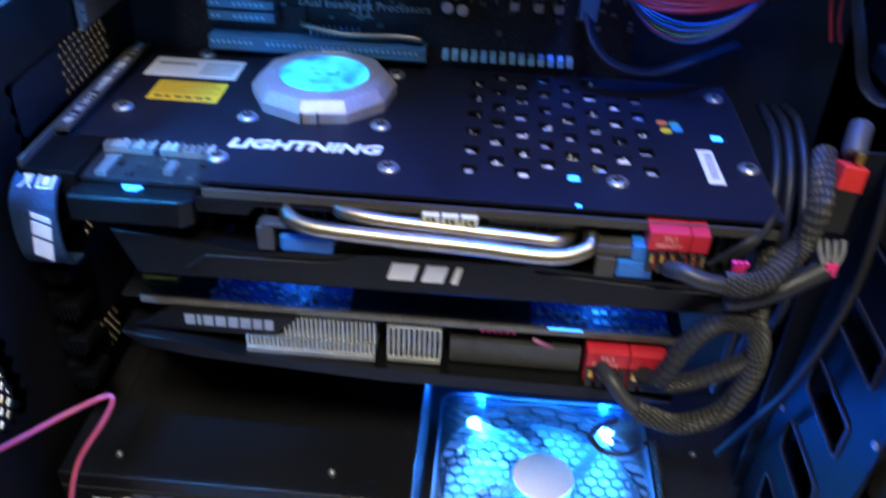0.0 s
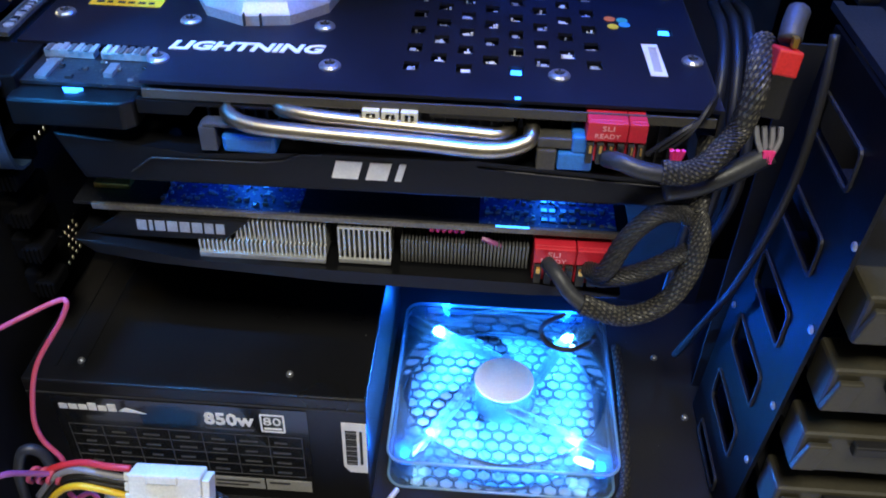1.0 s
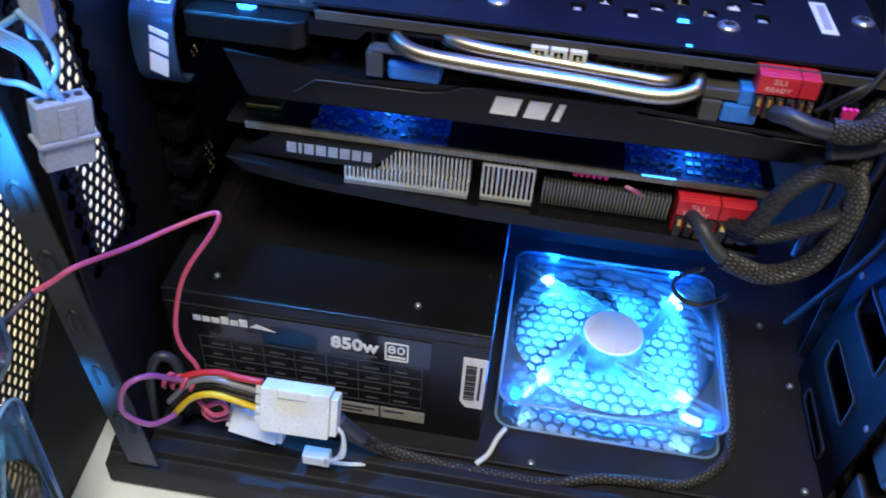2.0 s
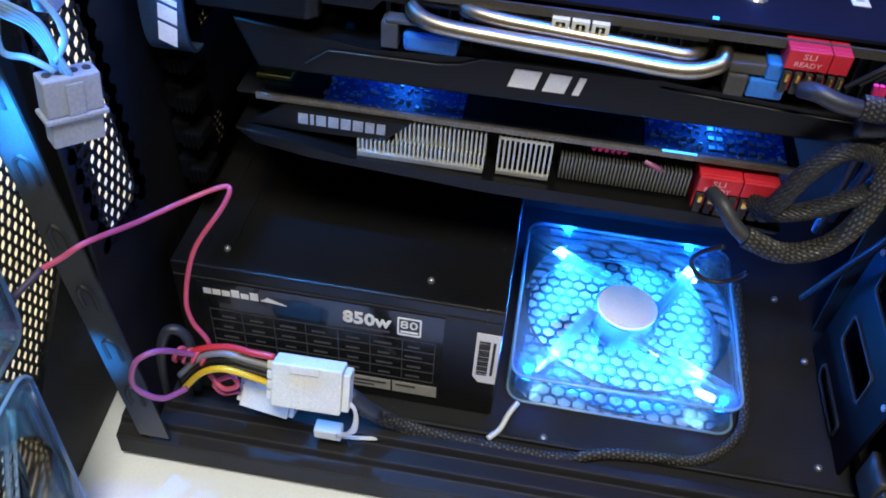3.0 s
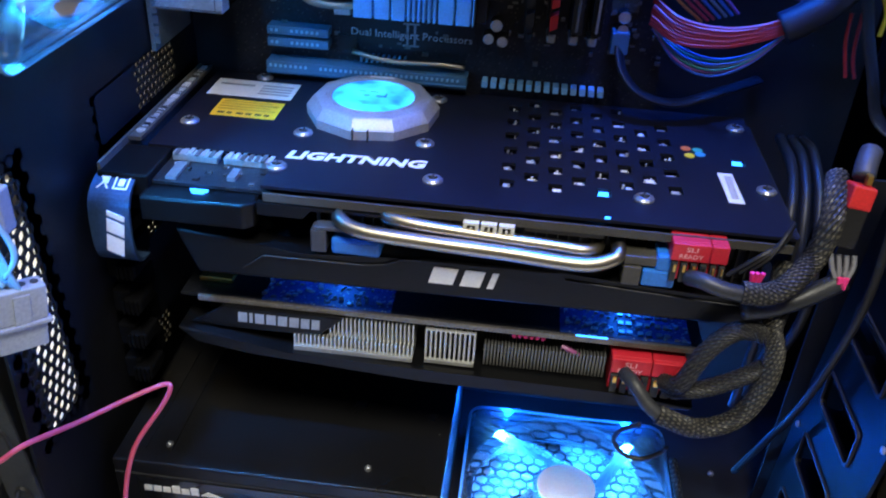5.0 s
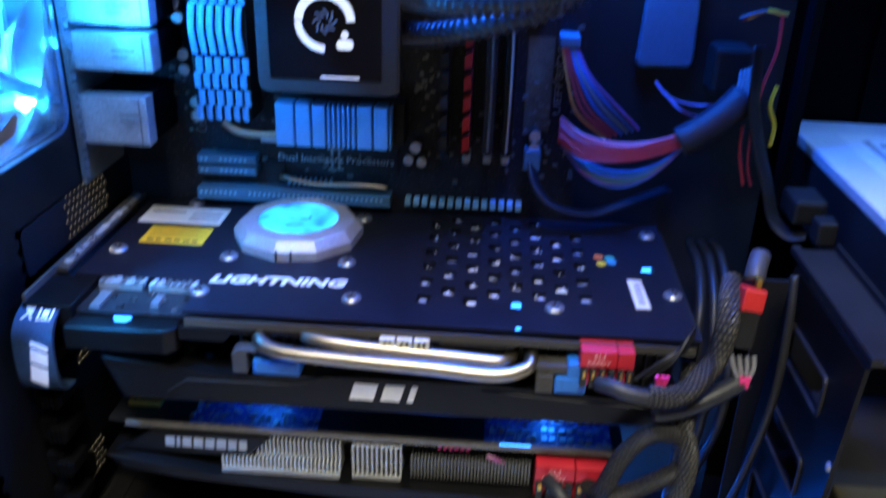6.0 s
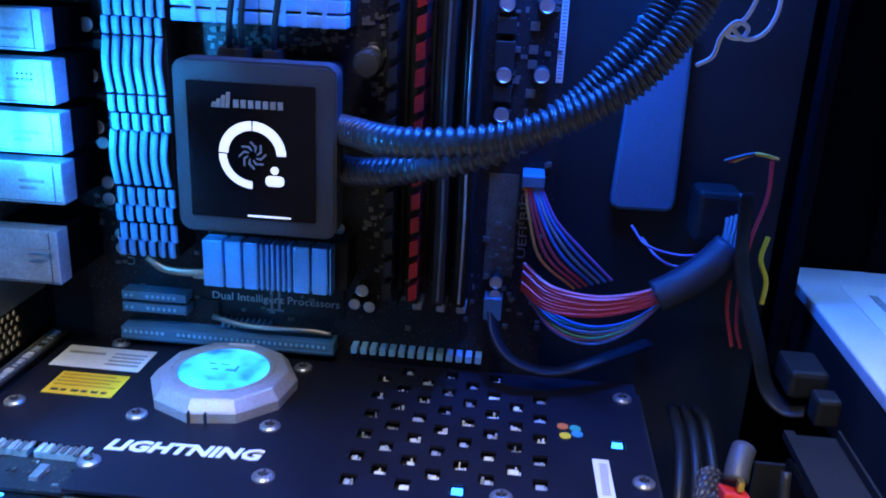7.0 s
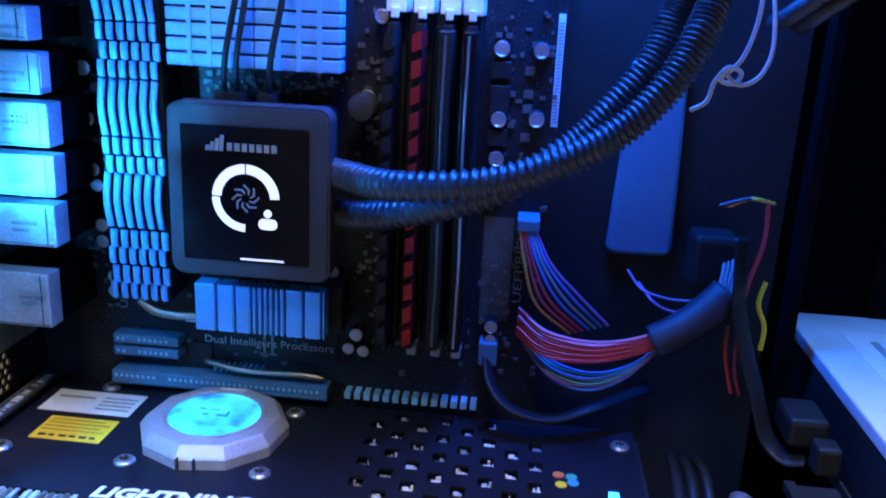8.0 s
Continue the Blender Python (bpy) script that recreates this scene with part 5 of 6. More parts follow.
for x, z, r in ((0.0870, 0.428, 1.1), (0.1055, 0.428, 1.1), (0.0875, 0.395, 1.1), (0.1055, 0.396, 1.1), (0.0875, 0.376, 1.1), (0.0905, 0.289, 1), (0.0905, 0.282, 0.9), (0.0205, 0.2785, 1), (0.0165, 0.2705, 0.9), (0.0245, 0.2695, 0.9),
                (-0.1195, 0.408, 1.1), (-0.119, 0.383, 1.1), (-0.118, 0.357, 1.1), (-0.116, 0.349, 1), (-0.115, 0.328, 1), (-0.115, 0.319, 1), (-0.110, 0.300, 1), (-0.110, 0.292, 1),
                (-0.046, 0.3130, 0.9), (-0.028, 0.3125, 0.9), (-0.010, 0.3125, 0.9), (0.008, 0.3120, 0.9), (0.024, 0.402, 1.1), (0.030, 0.440, 1.0)):
    m = Matrix.Translation((x, YB, z)) @ Matrix.Rotation(radians(90), 4, "X")
    c = part("capacitor", lathe([(0.0036 * r, 0), (0.0036 * r, 0.0082), (0.0034 * r, 0.0086)], 16, m), BLACK_PLASTIC, board)
    part("can_top", lathe([(0.0034 * r, 0.0087), (0.0034 * r, 0.0092), (0.0028 * r, 0.0094), (0.0026 * r, 0.0092)], 16, m), SILVER, c, "silver can top")
for z in (0.418, 0.407, 0.386, 0.4, 0.365):
    part("choke", boxes((0.0825, 0.0920, 0.1425, YB, z - 0.004, z + 0.004), bevel=0.0006), BLACK_PLASTIC, board)
    part("chip", boxes((0.0985, 0.1030, 0.1485, YB, z - 0.002, z + 0.002)), FIN_DARK, board)
part("edge_label", boxes((0.1125, 0.1158, YB - 0.0008, YB - 0.0002, 0.392, 0.445)), WHITE_LABEL, board, "long white edge label")
part("barcode", bars([(0.1131, 0.1152, 0.394 + 0.0016 * k, 0.3947 + 0.0016 * k, 0) for k in range(30)], face_y(0, YB - 0.0009, 0)), GREY_PRINT, board)
part("gold_area", boxes((0.0835, 0.0985, YB - 0.0007, YB - 0.0002, 0.290, 0.345)), material("brown_board_ink", (0.10, 0.09, 0.06), 0.5, 0, 0.5, 120, 0.2), board)
small = bmesh.new()
for k in range(420):
    x, z = random.choice(((random.uniform(-0.128, -0.106), random.uniform(0.28, 0.45)), (random.uniform(0.084, 0.114), random.uniform(0.26, 0.46)), (random.uniform(-0.11, 0.085), random.uniform(0.255, 0.31)), (random.uniform(0.018, 0.034), random.uniform(0.3, 0.45)), (random.uniform(-0.06, 0.015), random.uniform(0.40, 0.416))))
    w, d = random.uniform(0.0005, 0.0018), random.uniform(0.0005, 0.0014)
    add_box(small, x - w, x + w, YB - random.uniform(0.0006, 0.0025), YB, z - d, z + d)
tagged(part("solder_field", small, FIN_DARK, board), kind="stuff")

# memory slots and modules
for k, x in enumerate((0.0387, 0.0512, 0.0634, 0.0738)):
    s = part("memory_slot", boxes((x - 0.0032, x + 0.0032, 0.1400, YB, 0.2800, 0.4420), bevel=0.0006), BLACK_PLASTIC, board)
    part("latch", boxes((x - 0.0046, x + 0.0046, 0.1280, YB, 0.4425, 0.4520), (x - 0.0016, x + 0.0016, 0.1220, 0.1280, 0.4400, 0.4450), bevel=0.0006), NYLON, s, "white slot latch")
    part("latch", boxes((x - 0.0024, x + 0.0024, 0.1300, YB, 0.2745, 0.2795), bevel=0.001), FIN if k else BLACK_PLASTIC, s)
for x, mt, lab in ((0.0387, BLACK_PLASTIC, "memory module with ridged black heat spreader"), (0.0512, RAM_RED, "memory module with red heat spreader"), (0.0634, BLACK_PLASTIC, "memory module with plain black heat spreader"), (0.0738, SATIN_BLACK, "memory module with glossy black heat spreader")):
    mod = thing("memory_module", (x, 0.14, 0.36), lab, "memory module", "memory modules")
    part("stick", boxes((x - 0.0018, x + 0.0018, 0.116, 0.1395, 0.284, 0.438)), PCB_BLACK, mod)
    if mt in (RAM_RED, BLACK_PLASTIC) and x < 0.06:
        for k in range(13):
            z = 0.288 + 0.0115 * k
            part("spreader_tooth", prism([(x - 0.0020, z), (x + 0.0020, z + 0.0018), (x + 0.0020, z + 0.0094), (x - 0.0020, z + 0.0076)], "y", 0.1085, 0.134), mt, mod)
    else:
        part("spreader", boxes((x - 0.0030, x + 0.0030, 0.112, 0.136, 0.286, 0.436), bevel=0.0008), mt, mod)
        part("top_edge", sweep([(x, 0.1115, 0.288), (x + 0.0006, 0.1112, 0.33), (x - 0.0004, 0.1114, 0.38), (x, 0.1115, 0.434)], 0.0007, 6, 4), SILVER if x > 0.07 else FIN_DARK, mod)

# ---- processor cooler ----
cooler = thing("processor_cooler", (-0.022, 0.149, 0.36), "dark grey liquid cooler pump with lit status screen and hoses", "processor cooler")
head = part("pump_body", prism(rounded(-0.0600, 0.0155, 0.3195, 0.4000, 0.006, 6), "y", 0.1012, 0.1130), PUMP_GREY, cooler)
part("front_bezel", prism(rounded(-0.0588, 0.0143, 0.3207, 0.3988, 0.0052, 6), "y", 0.1000, 0.1011), PUMP_GREY, head)
part("pump_base", prism(rounded(-0.0560, 0.0080, 0.3235, 0.3975, 0.006, 6), "y", 0.1131, 0.1485), PUMP_GREY, head)
part("screen", prism(rounded(-0.0530, 0.0062, 0.3275, 0.3905, 0.001), "y", 0.0990, 0.0997), SCREEN_BLACK, head, "glossy black screen")
SC, SY = (-0.0230, 0.3580), 0.0988


def arc(a0, a1, r0, r1, name, mat, n=18):
    ts = [radians(a0 + (a1 - a0) * i / n) for i in range(n + 1)]
    pts = [(SC[0] + r1 * math.cos(t), SC[1] + r1 * math.sin(t)) for t in ts] + [(SC[0] + r0 * math.cos(t), SC[1] + r0 * math.sin(t)) for t in ts[::-1]]
    part(name, prism(pts, "y", SY - 0.0003, SY), mat, head)


arc(2, 88, 0.0114, 0.0157, "lit_segment", SCREEN_WHITE)
arc(91, 177, 0.0114, 0.0157, "lit_segment", SCREEN_WHITE)
arc(180, 268, 0.0122, 0.0157, "lit_segment", SCREEN_WHITE)
for k in range(8):
    a = radians(45 * k)
    pts = [(SC[0] + q * math.cos(a + t), SC[1] + q * math.sin(a + t)) for q, t in ((0.0022, 0.0), (0.0045, 0.28), (0.0066, 0.85), (0.0062, 0.98), (0.0040, 0.52), (0.0020, 0.25))]
    part("fan_symbol", prism(pts, "y", SY - 0.0003, SY), SCREEN_DIM, head)
part("icon", prism(disc(-0.0128, 0.3515, 0.0019, 14), "y", SY - 0.0003, SY), SCREEN_WHITE, head)
part("icon", prism(rounded(-0.0172, -0.0084, 0.3440, 0.3490, 0.0022), "y", SY - 0.0003, SY), SCREEN_WHITE, head)
marks("maker_mark", [(-0.0415 + 0.0022 * k, -0.0397 + 0.0022 * k, 0.3792, 0.3815 + 0.0016 * k, 0.0006) for k in range(4)] + [(-0.0312 + 0.0034 * k, -0.0288 + 0.0034 * k, 0.3795, 0.3830, 0) for k in range(7)], face_y(0, SY, 0), material("silver_print", (0.5, 0.5, 0.48), 0.4, 0.5, 0.1, 100, 0), head, "silver mark")
part("status_bar", bars([(-0.0260, -0.0055, 0.3288, 0.3296, 0)], face_y(0, SY, 0)), SCREEN_WHITE, head)
for k, (x, lean_x) in enumerate(((-0.040, 0.012), (-0.034, 0.010), (-0.019, 0.012))):
    part("lead", sweep([(x, 0.122, 0.3995), (x + lean_x * 0.4, 0.110, 0.42), (x + lean_x, 0.112, 0.46), (x + lean_x * 1.2, 0.120, 0.52)], 0.0016, 6, 6), WIRE["black"], cooler)
    part("plug", boxes((x - 0.004, x + 0.004, 0.116, 0.128, 0.3985, 0.4035), bevel=0.0006), BLACK_PLASTIC, cooler)


def ribbed(i, j):
    return 1.0 + 0.17 * math.cos(math.tau * i / 4)


part("hose", sweep([(0.0130, 0.112, 0.3705), (0.022, 0.105, 0.3705), (0.047, 0.085, 0.3715), (0.0865, 0.0760, 0.3773), (0.1178, 0.0740, 0.3892), (0.1409, 0.0750, 0.4041), (0.1567, 0.0780, 0.4224), (0.1661, 0.0830, 0.4409), (0.1721, 0.0900, 0.4624), (0.174, 0.10, 0.52), (0.174, 0.105, 0.58)], 0.0061, 14, 36, ribbed), HOSE, cooler, "dark corrugated hose", True)
part("hose", sweep([(0.0130, 0.120, 0.3495), (0.022, 0.113, 0.3500), (0.047, 0.100, 0.3560), (0.0862, 0.0900, 0.3695), (0.1181, 0.0900, 0.3899), (0.1352, 0.0910, 0.4074), (0.1494, 0.0930, 0.4263), (0.1568, 0.0970, 0.4444), (0.1607, 0.1000, 0.4622), (0.162, 0.11, 0.52), (0.162, 0.115, 0.58)], 0.0061, 14, 36, ribbed), HOSE, cooler, "dark corrugated hose", True)
part("elbow", lathe([(0.0058, 0.0), (0.0070, 0.001), (0.0070, 0.010), (0.0058, 0.0125), (0.003, 0.013)], 20, Matrix.Translation((0.0235, 0.1395, 0.398)) @ Matrix.Rotation(radians(90), 4, "X")), PUMP_GREY, cooler)

# ---- main power cable ----
atx = thing("power_cable", (0.14, 0.13, 0.29), "bundle of coloured main power wires with dark sleeve", "power cable")
part("plug", boxes((0.1000, 0.1110, 0.132, YB, 0.3430, 0.3490), bevel=0.0008), BLUE_GREY, atx, "small blue-grey plug")
for k in range(8):
    d = 0.0022 * k
    part("wire", sweep([(0.1040, 0.136 - 0.001 * (k % 3), 0.2890 + d * 0.9), (0.118, 0.124, 0.2835 + d * 0.8), (0.140, 0.119 + 0.001 * (k % 2), 0.2845 + d * 0.6), (0.160, 0.119, 0.2900 + d * 0.5), (0.1760, 0.120, 0.2970 + d * 0.5)], 0.0012, 6, 6), WIRE["red"] if k not in (5,) else WIRE["pink"], atx)
for k, n in enumerate(("blue", "green", "blue", "grey", "green", "purple", "blue")):
    d = 0.0020 * k
    part("wire", sweep([(0.1060, 0.138, 0.2880 - d * 0.2), (0.1210, 0.130 - 0.0008 * (k % 3), 0.2790 - d * 0.75), (0.1400, 0.127 + 0.001 * (k % 2), 0.2750 - d * 0.8), (0.1580, 0.124, 0.2810 - d * 0.5), (0.1745, 0.121, 0.2960)], 0.0007, 6, 6), WIRE[n], atx)
for k, n in enumerate(("orange", "red", "red", "blue", "grey", "blue", "purple")):
    part("wire", sweep([(0.1015 + 0.0013 * k, 0.134, 0.3435), (0.1050 + 0.0022 * k, 0.130, 0.3280), (0.1120 + 0.0034 * k, 0.129, 0.3080 + 0.001 * k), (0.1300 + 0.003 * k, 0.131, 0.2930 + 0.001 * k)], 0.0008, 6, 6), WIRE[n], atx)
part("sleeve", sweep([(0.1690, 0.120, 0.2965), (0.178, 0.120, 0.3020), (0.190, 0.122, 0.3110), (0.2010, 0.126, 0.3220)], 0.0088, 12, 6, flat=0.9), material("navy_sleeve", (0.014, 0.017, 0.032), 0.5, 0, 0.3, 120, 0.3, 1500), atx, "dark braided sleeve", True)
for k in range(5):
    part("wire", sweep([(0.1960 + 0.002 * k, 0.124, 0.3190), (0.2000 + 0.002 * k, 0.135, 0.3310 + 0.001 * k), (0.205 + 0.002 * k, 0.160, 0.335)], 0.0009, 6, 5), WIRE["grey"], atx)
for z, dx in ((0.3155, 0.0), (0.3095, 0.006)):
    part("wire", sweep([(0.196, 0.125, z + 0.004), (0.180, 0.132, z - 0.001), (0.1640 + dx, 0.138, z + 0.001), (0.157 + dx, 0.150, z + 0.007)], 0.0007, 6, 6), WIRE["purple"], atx)
flat_cable = thing("flat_cable", (0.10, 0.13, 0.24), "dark flat cable running off the board edge", "cable")
part("cable", sweep([(0.0895, 0.142, 0.274), (0.0930, 0.132, 0.262), (0.104, 0.126, 0.252), (0.125, 0.128, 0.2475), (0.15, 0.140, 0.252), (0.175, 0.16, 0.254)], 0.0042, 8, 6, flat=0.4), material("navy_cable", (0.010, 0.011, 0.016), 0.4, 0, 0.2, 60, 0.1), flat_cable, smooth=True)
part("plug", boxes((0.085, 0.0945, 0.138, YB, 0.2690, 0.281), bevel=0.0006), BLUE_GREY, flat_cable)

# ---- blue-grey cover and things right of the board ----
cover = thing("cable_cover", (0.16, YT, 0.33), "blue-grey plastic cover plate on the board tray", "cover plate")
bm = prism([(0.1455, 0.3310), (0.1490, 0.3285), (0.1765, 0.3290), (0.1785, 0.3330), (0.1765, 0.4250), (0.1490, 0.4250), (0.1500, 0.4150)], "y", 0.1560, YT, 0.002)
part("plate", bm, BLUE_GREY, cover)
part("lip", boxes((0.1500, 0.1760, 0.1535, 0.1560, 0.4225, 0.4250), bevel=0.0006), BLUE_GREY, cover)
clip_box = thing("cable_clip", (0.195, YT, 0.31), "dark grey plastic cable block on the tray", "cable clip")
part("block", boxes((0.186, 0.208, 0.140, YT, 0.318, 0.345), bevel=0.003), BLACK_PLASTIC, clip_box)
loop = thing("white_wire", (0.17, 0.1, 0.42), "thin white wires tied in a loose knot", "wire")
part("strand", sweep([(0.1698, 0.1050, 0.4089), (0.1749, 0.1000, 0.4134), (0.1768, 0.0980, 0.4218), (0.1813, 0.0960, 0.4279), (0.1865, 0.0960, 0.4259), (0.1848, 0.0980, 0.4215), (0.1789, 0.0980, 0.4230), (0.1854, 0.0960, 0.4304), (0.1893, 0.0960, 0.4417), (0.1907, 0.0960, 0.4548), (0.1895, 0.0970, 0.4676), (0.1874, 0.1000, 0.4866)], 0.0010, 6, 8), WIRE["white"], loop, smooth=True)
part("strand", sweep([(0.1794, 0.0970, 0.4266), (0.1853, 0.0950, 0.4214), (0.1925, 0.0940, 0.4241), (0.1967, 0.0940, 0.4333), (0.1965, 0.0950, 0.4465), (0.1936, 0.0980, 0.4678), (0.1913, 0.1000, 0.4867)], 0.0010, 6, 8), WIRE["white"], loop, smooth=True)
for k, z in enumerate((0.0, 0.010)):
    c = thing("black_cable", (0.22, 0.1, 0.45), "thick black cable from the case roof", "cable")
    part("cable", sweep([(0.205 + z, 0.13, 0.445), (0.212 + z, 0.12, 0.452), (0.235 + z, 0.11, 0.475), (0.262 + z, 0.1, 0.52), (0.27 + z, 0.1, 0.58)], 0.0042, 8, 6), HEATSHRINK, c, smooth=True)
thin = thing("sata_power_wires", (0.22, 0.14, 0.3), "red yellow and black drive wires hanging down", "wires")
for n, dx in (("yellow", 0.0), ("red", -0.002), ("black", -0.004)):
    part("wire", sweep([(0.1983 + dx, 0.1350, 0.3621), (0.2072, 0.1320, 0.3670), (0.2177, 0.1300, 0.3655)], 0.0010, 6, 6), WIRE[n], thin)
part("wire", sweep([(0.2148, 0.1300, 0.3645), (0.2148, 0.1280, 0.3474), (0.2102, 0.1260, 0.3283), (0.2081, 0.1240, 0.3118), (0.2086, 0.1220, 0.2866), (0.2122, 0.1200, 0.2731)], 0.0010, 6, 6), WIRE["red"], thin)
part("wire", sweep([(0.2040, 0.128, 0.305), (0.2045, 0.126, 0.290), (0.2090, 0.124, 0.272)], 0.0010, 6, 6), WIRE["red"], thin)
part("wire", sweep([(0.2190, 0.1300, 0.3277), (0.2167, 0.1280, 0.3168), (0.2207, 0.1270, 0.3061), (0.2202, 0.1260, 0.2948)], 0.0012, 6, 6), WIRE["yellow"], thin)
strap = thing("drive_cable", (0.225, 0.12, 0.26), "flat black drive cable with grey angled plug", "cable")
part("ribbon", sweep([(0.2040, 0.124, 0.350), (0.2048, 0.1200, 0.3298), (0.2055, 0.1190, 0.3187), (0.2109, 0.1160, 0.2981), (0.2181, 0.1120, 0.2775), (0.2241, 0.1080, 0.2590), (0.2322, 0.1020, 0.2520), (0.2402, 0.0980, 0.2540)], 0.0062, 8, 8, flat=0.22), WIRE["black"], strap, smooth=True)
part("plug", boxes((0.2300, 0.2480, 0.096, 0.122, 0.2600, 0.2740), bevel=0.0025), GREY_FLANGE, strap)
part("plug", boxes((0.2390, 0.2500, 0.082, 0.0945, 0.2540, 0.2680), bevel=0.002), GREY_FLANGE, strap)
hdd = thing("hard_drive", (0.3, 0.12, 0.2385), "silver hard drive with a label in a dark sled", "hard drive")
part("sled", boxes((0.2552, 0.375, 0.0200, 0.2090, 0.2390, 0.2790), bevel=0.001), BLACK_PLASTIC, hdd)
part("lid", boxes((0.2547, 0.375, 0.0180, 0.2120, 0.2792, 0.2865), bevel=0.0012), LID, hdd, "pale silver lid")
lab = part("label", bars([(0.277, 0.36, 0.040, 0.185, 0)], face_z(0, 0, 0.2866)), WHITE_LABEL, hdd, "white printed label")
part("print", bars([(0.296, 0.35, 0.06 + 0.014 * k, 0.066 + 0.014 * k, 0) for k in range(8)] + [(0.288, 0.292, 0.05, 0.17, 0)], face_z(0, 0, 0.2871)), GREY_PRINT, lab)

# ---- sleeved power cables in front of the cards ----


def sleeved(label, plug_pts, pts, r, tail=None, joint=""):
    t = thing("power_cable", pts[0], label, "power cable", "card power cables")
    part("plug_boot", sweep(plug_pts, r * 0.76, 12, 6), HEATSHRINK, t, smooth=True)
    braided("sleeve", pts, r, t, label="black braided sleeve")
    if tail:
        part("boot", sweep(tail, r * 0.82, 10, 6), HEATSHRINK, t, smooth=True)
    return t


c1 = sleeved("black braided power cable plugged into the upper card", [(0.1215, -0.003, 0.2165), (0.1265, -0.009, 0.2190), (0.1350, -0.012, 0.2176), (0.1460, -0.012, 0.2160)],
             [(0.1432, -0.012, 0.2172), (0.1530, -0.012, 0.2172), (0.1615, -0.010, 0.2205), (0.1690, -0.004, 0.2262), (0.1740, 0.000, 0.2330), (0.1765, 0.002, 0.2480), (0.1785, 0.012, 0.2570), (0.1825, 0.026, 0.2590)], 0.0050)
part("boot", sweep([(0.1480, -0.006, 0.2040), (0.1600, -0.004, 0.2055), (0.1740, -0.001, 0.2105), (0.1900, 0.002, 0.2205)], 0.0046, 10, 6), HEATSHRINK, c1, smooth=True)
for k in range(3):
    part("lead", sweep([(0.1480 - 0.005 * k, -0.002, 0.2230 - 0.002 * k), (0.1545 - 0.002 * k, -0.002, 0.2310), (0.1605, 0.004, 0.2395 - 0.002 * k), (0.1650, 0.012, 0.2410 - 0.002 * k)], 0.0011, 6, 6), WIRE["black"], c1)
for k in range(3):
    part("crimp", sweep([(0.1478 + 0.0012 * k, -0.0070, 0.2180), (0.1466 + 0.0024 * k, -0.0080, 0.2255)], 0.0011, 6, 3), WIRE["magenta"], c1, "pink wire end")
c2 = sleeved("black braided power cable plugged into the lower card", [(0.1035, 0.004, 0.1520), (0.1075, -0.005, 0.1530), (0.1140, -0.011, 0.1470), (0.1205, -0.014, 0.1426)],
             [(0.1195, -0.014, 0.1432), (0.1391, -0.014, 0.1373), (0.1559, -0.014, 0.1459), (0.1650, -0.012, 0.1640), (0.1670, -0.008, 0.1820), (0.1640, -0.003, 0.1920)], 0.0047)
braided("cable_branch", [(0.1235, 0.004, 0.1490), (0.1292, -0.005, 0.1566), (0.1364, -0.006, 0.1771), (0.1462, -0.006, 0.1905), (0.1560, -0.005, 0.1920), (0.1645, -0.004, 0.1880)], 0.0044, c2, pale=BRAID_DIM)
braided("cable_branch", [(0.1260, 0.004, 0.1450), (0.1340, -0.004, 0.1520), (0.1446, -0.006, 0.1578), (0.1580, -0.008, 0.1690), (0.1640, -0.008, 0.1740)], 0.0042, c2, pale=BRAID_DIM)
part("ring_wire", sweep([(0.1130, -0.012, 0.1340), (0.1060, -0.006, 0.1230), (0.1040, -0.002, 0.1120), (0.1100, -0.003, 0.1040), (0.1200, -0.004, 0.1030), (0.1285, -0.004, 0.1090), (0.1300, -0.006, 0.1150)], 0.0013, 6, 8), WIRE["black"], c2, smooth=True)
braided("riser", [(0.1640, -0.003, 0.1920), (0.1655, 0.002, 0.2000), (0.1665, 0.008, 0.2080), (0.168, 0.016, 0.218)], 0.0048, c2)
adapter = thing("power_adapter", (0.187, 0.008, 0.22), "black power plug with red tape and short leads", "plug")
tilt = Matrix.Translation((0.1860, 0.008, 0.2490)) @ Matrix.Rotation(radians(8), 4, "Y") @ Matrix.Rotation(radians(-14), 4, "X")
part("plug", boxes((-0.0047, 0.0047, -0.005, 0.005, -0.013, 0.006), bevel=0.001, m=tilt), BLACK_PLASTIC, adapter)
part("tape", boxes((-0.0051, 0.0051, -0.0054, 0.0054, 0.0045, 0.0150), bevel=0.001, m=tilt), RED_TAPE, adapter, "red tape wrap")
part("joint", sweep([(0.1885, 0.014, 0.2655), (0.1900, 0.019, 0.2695), (0.1930, 0.026, 0.2730)], 0.0048, 10, 5), PUMP_GREY, adapter, smooth=True)
part("contact", boxes((0.1880, 0.1902, 0.008, 0.011, 0.2650, 0.2690)), GOLD, adapter)
for k in range(4):
    part("lead", sweep([(0.1815 + 0.0034 * k, 0.004, 0.2320), (0.1830 + 0.0030 * k, 0.002, 0.2265), (0.1862 + 0.0012 * k, 0.000, 0.2200)], 0.0012, 6, 5), WIRE["grey"], adapter)
    part("crimp", sweep([(0.1862 + 0.0012 * k, -0.0015, 0.2235), (0.1868 + 0.0008 * k, -0.002, 0.2180)], 0.0010, 6, 3), WIRE["magenta"], adapter, "pink wire end")
tail = thing("black_cable", (0.2, 0.01, 0.2), "black cable hanging beside the drive cage", "cable")
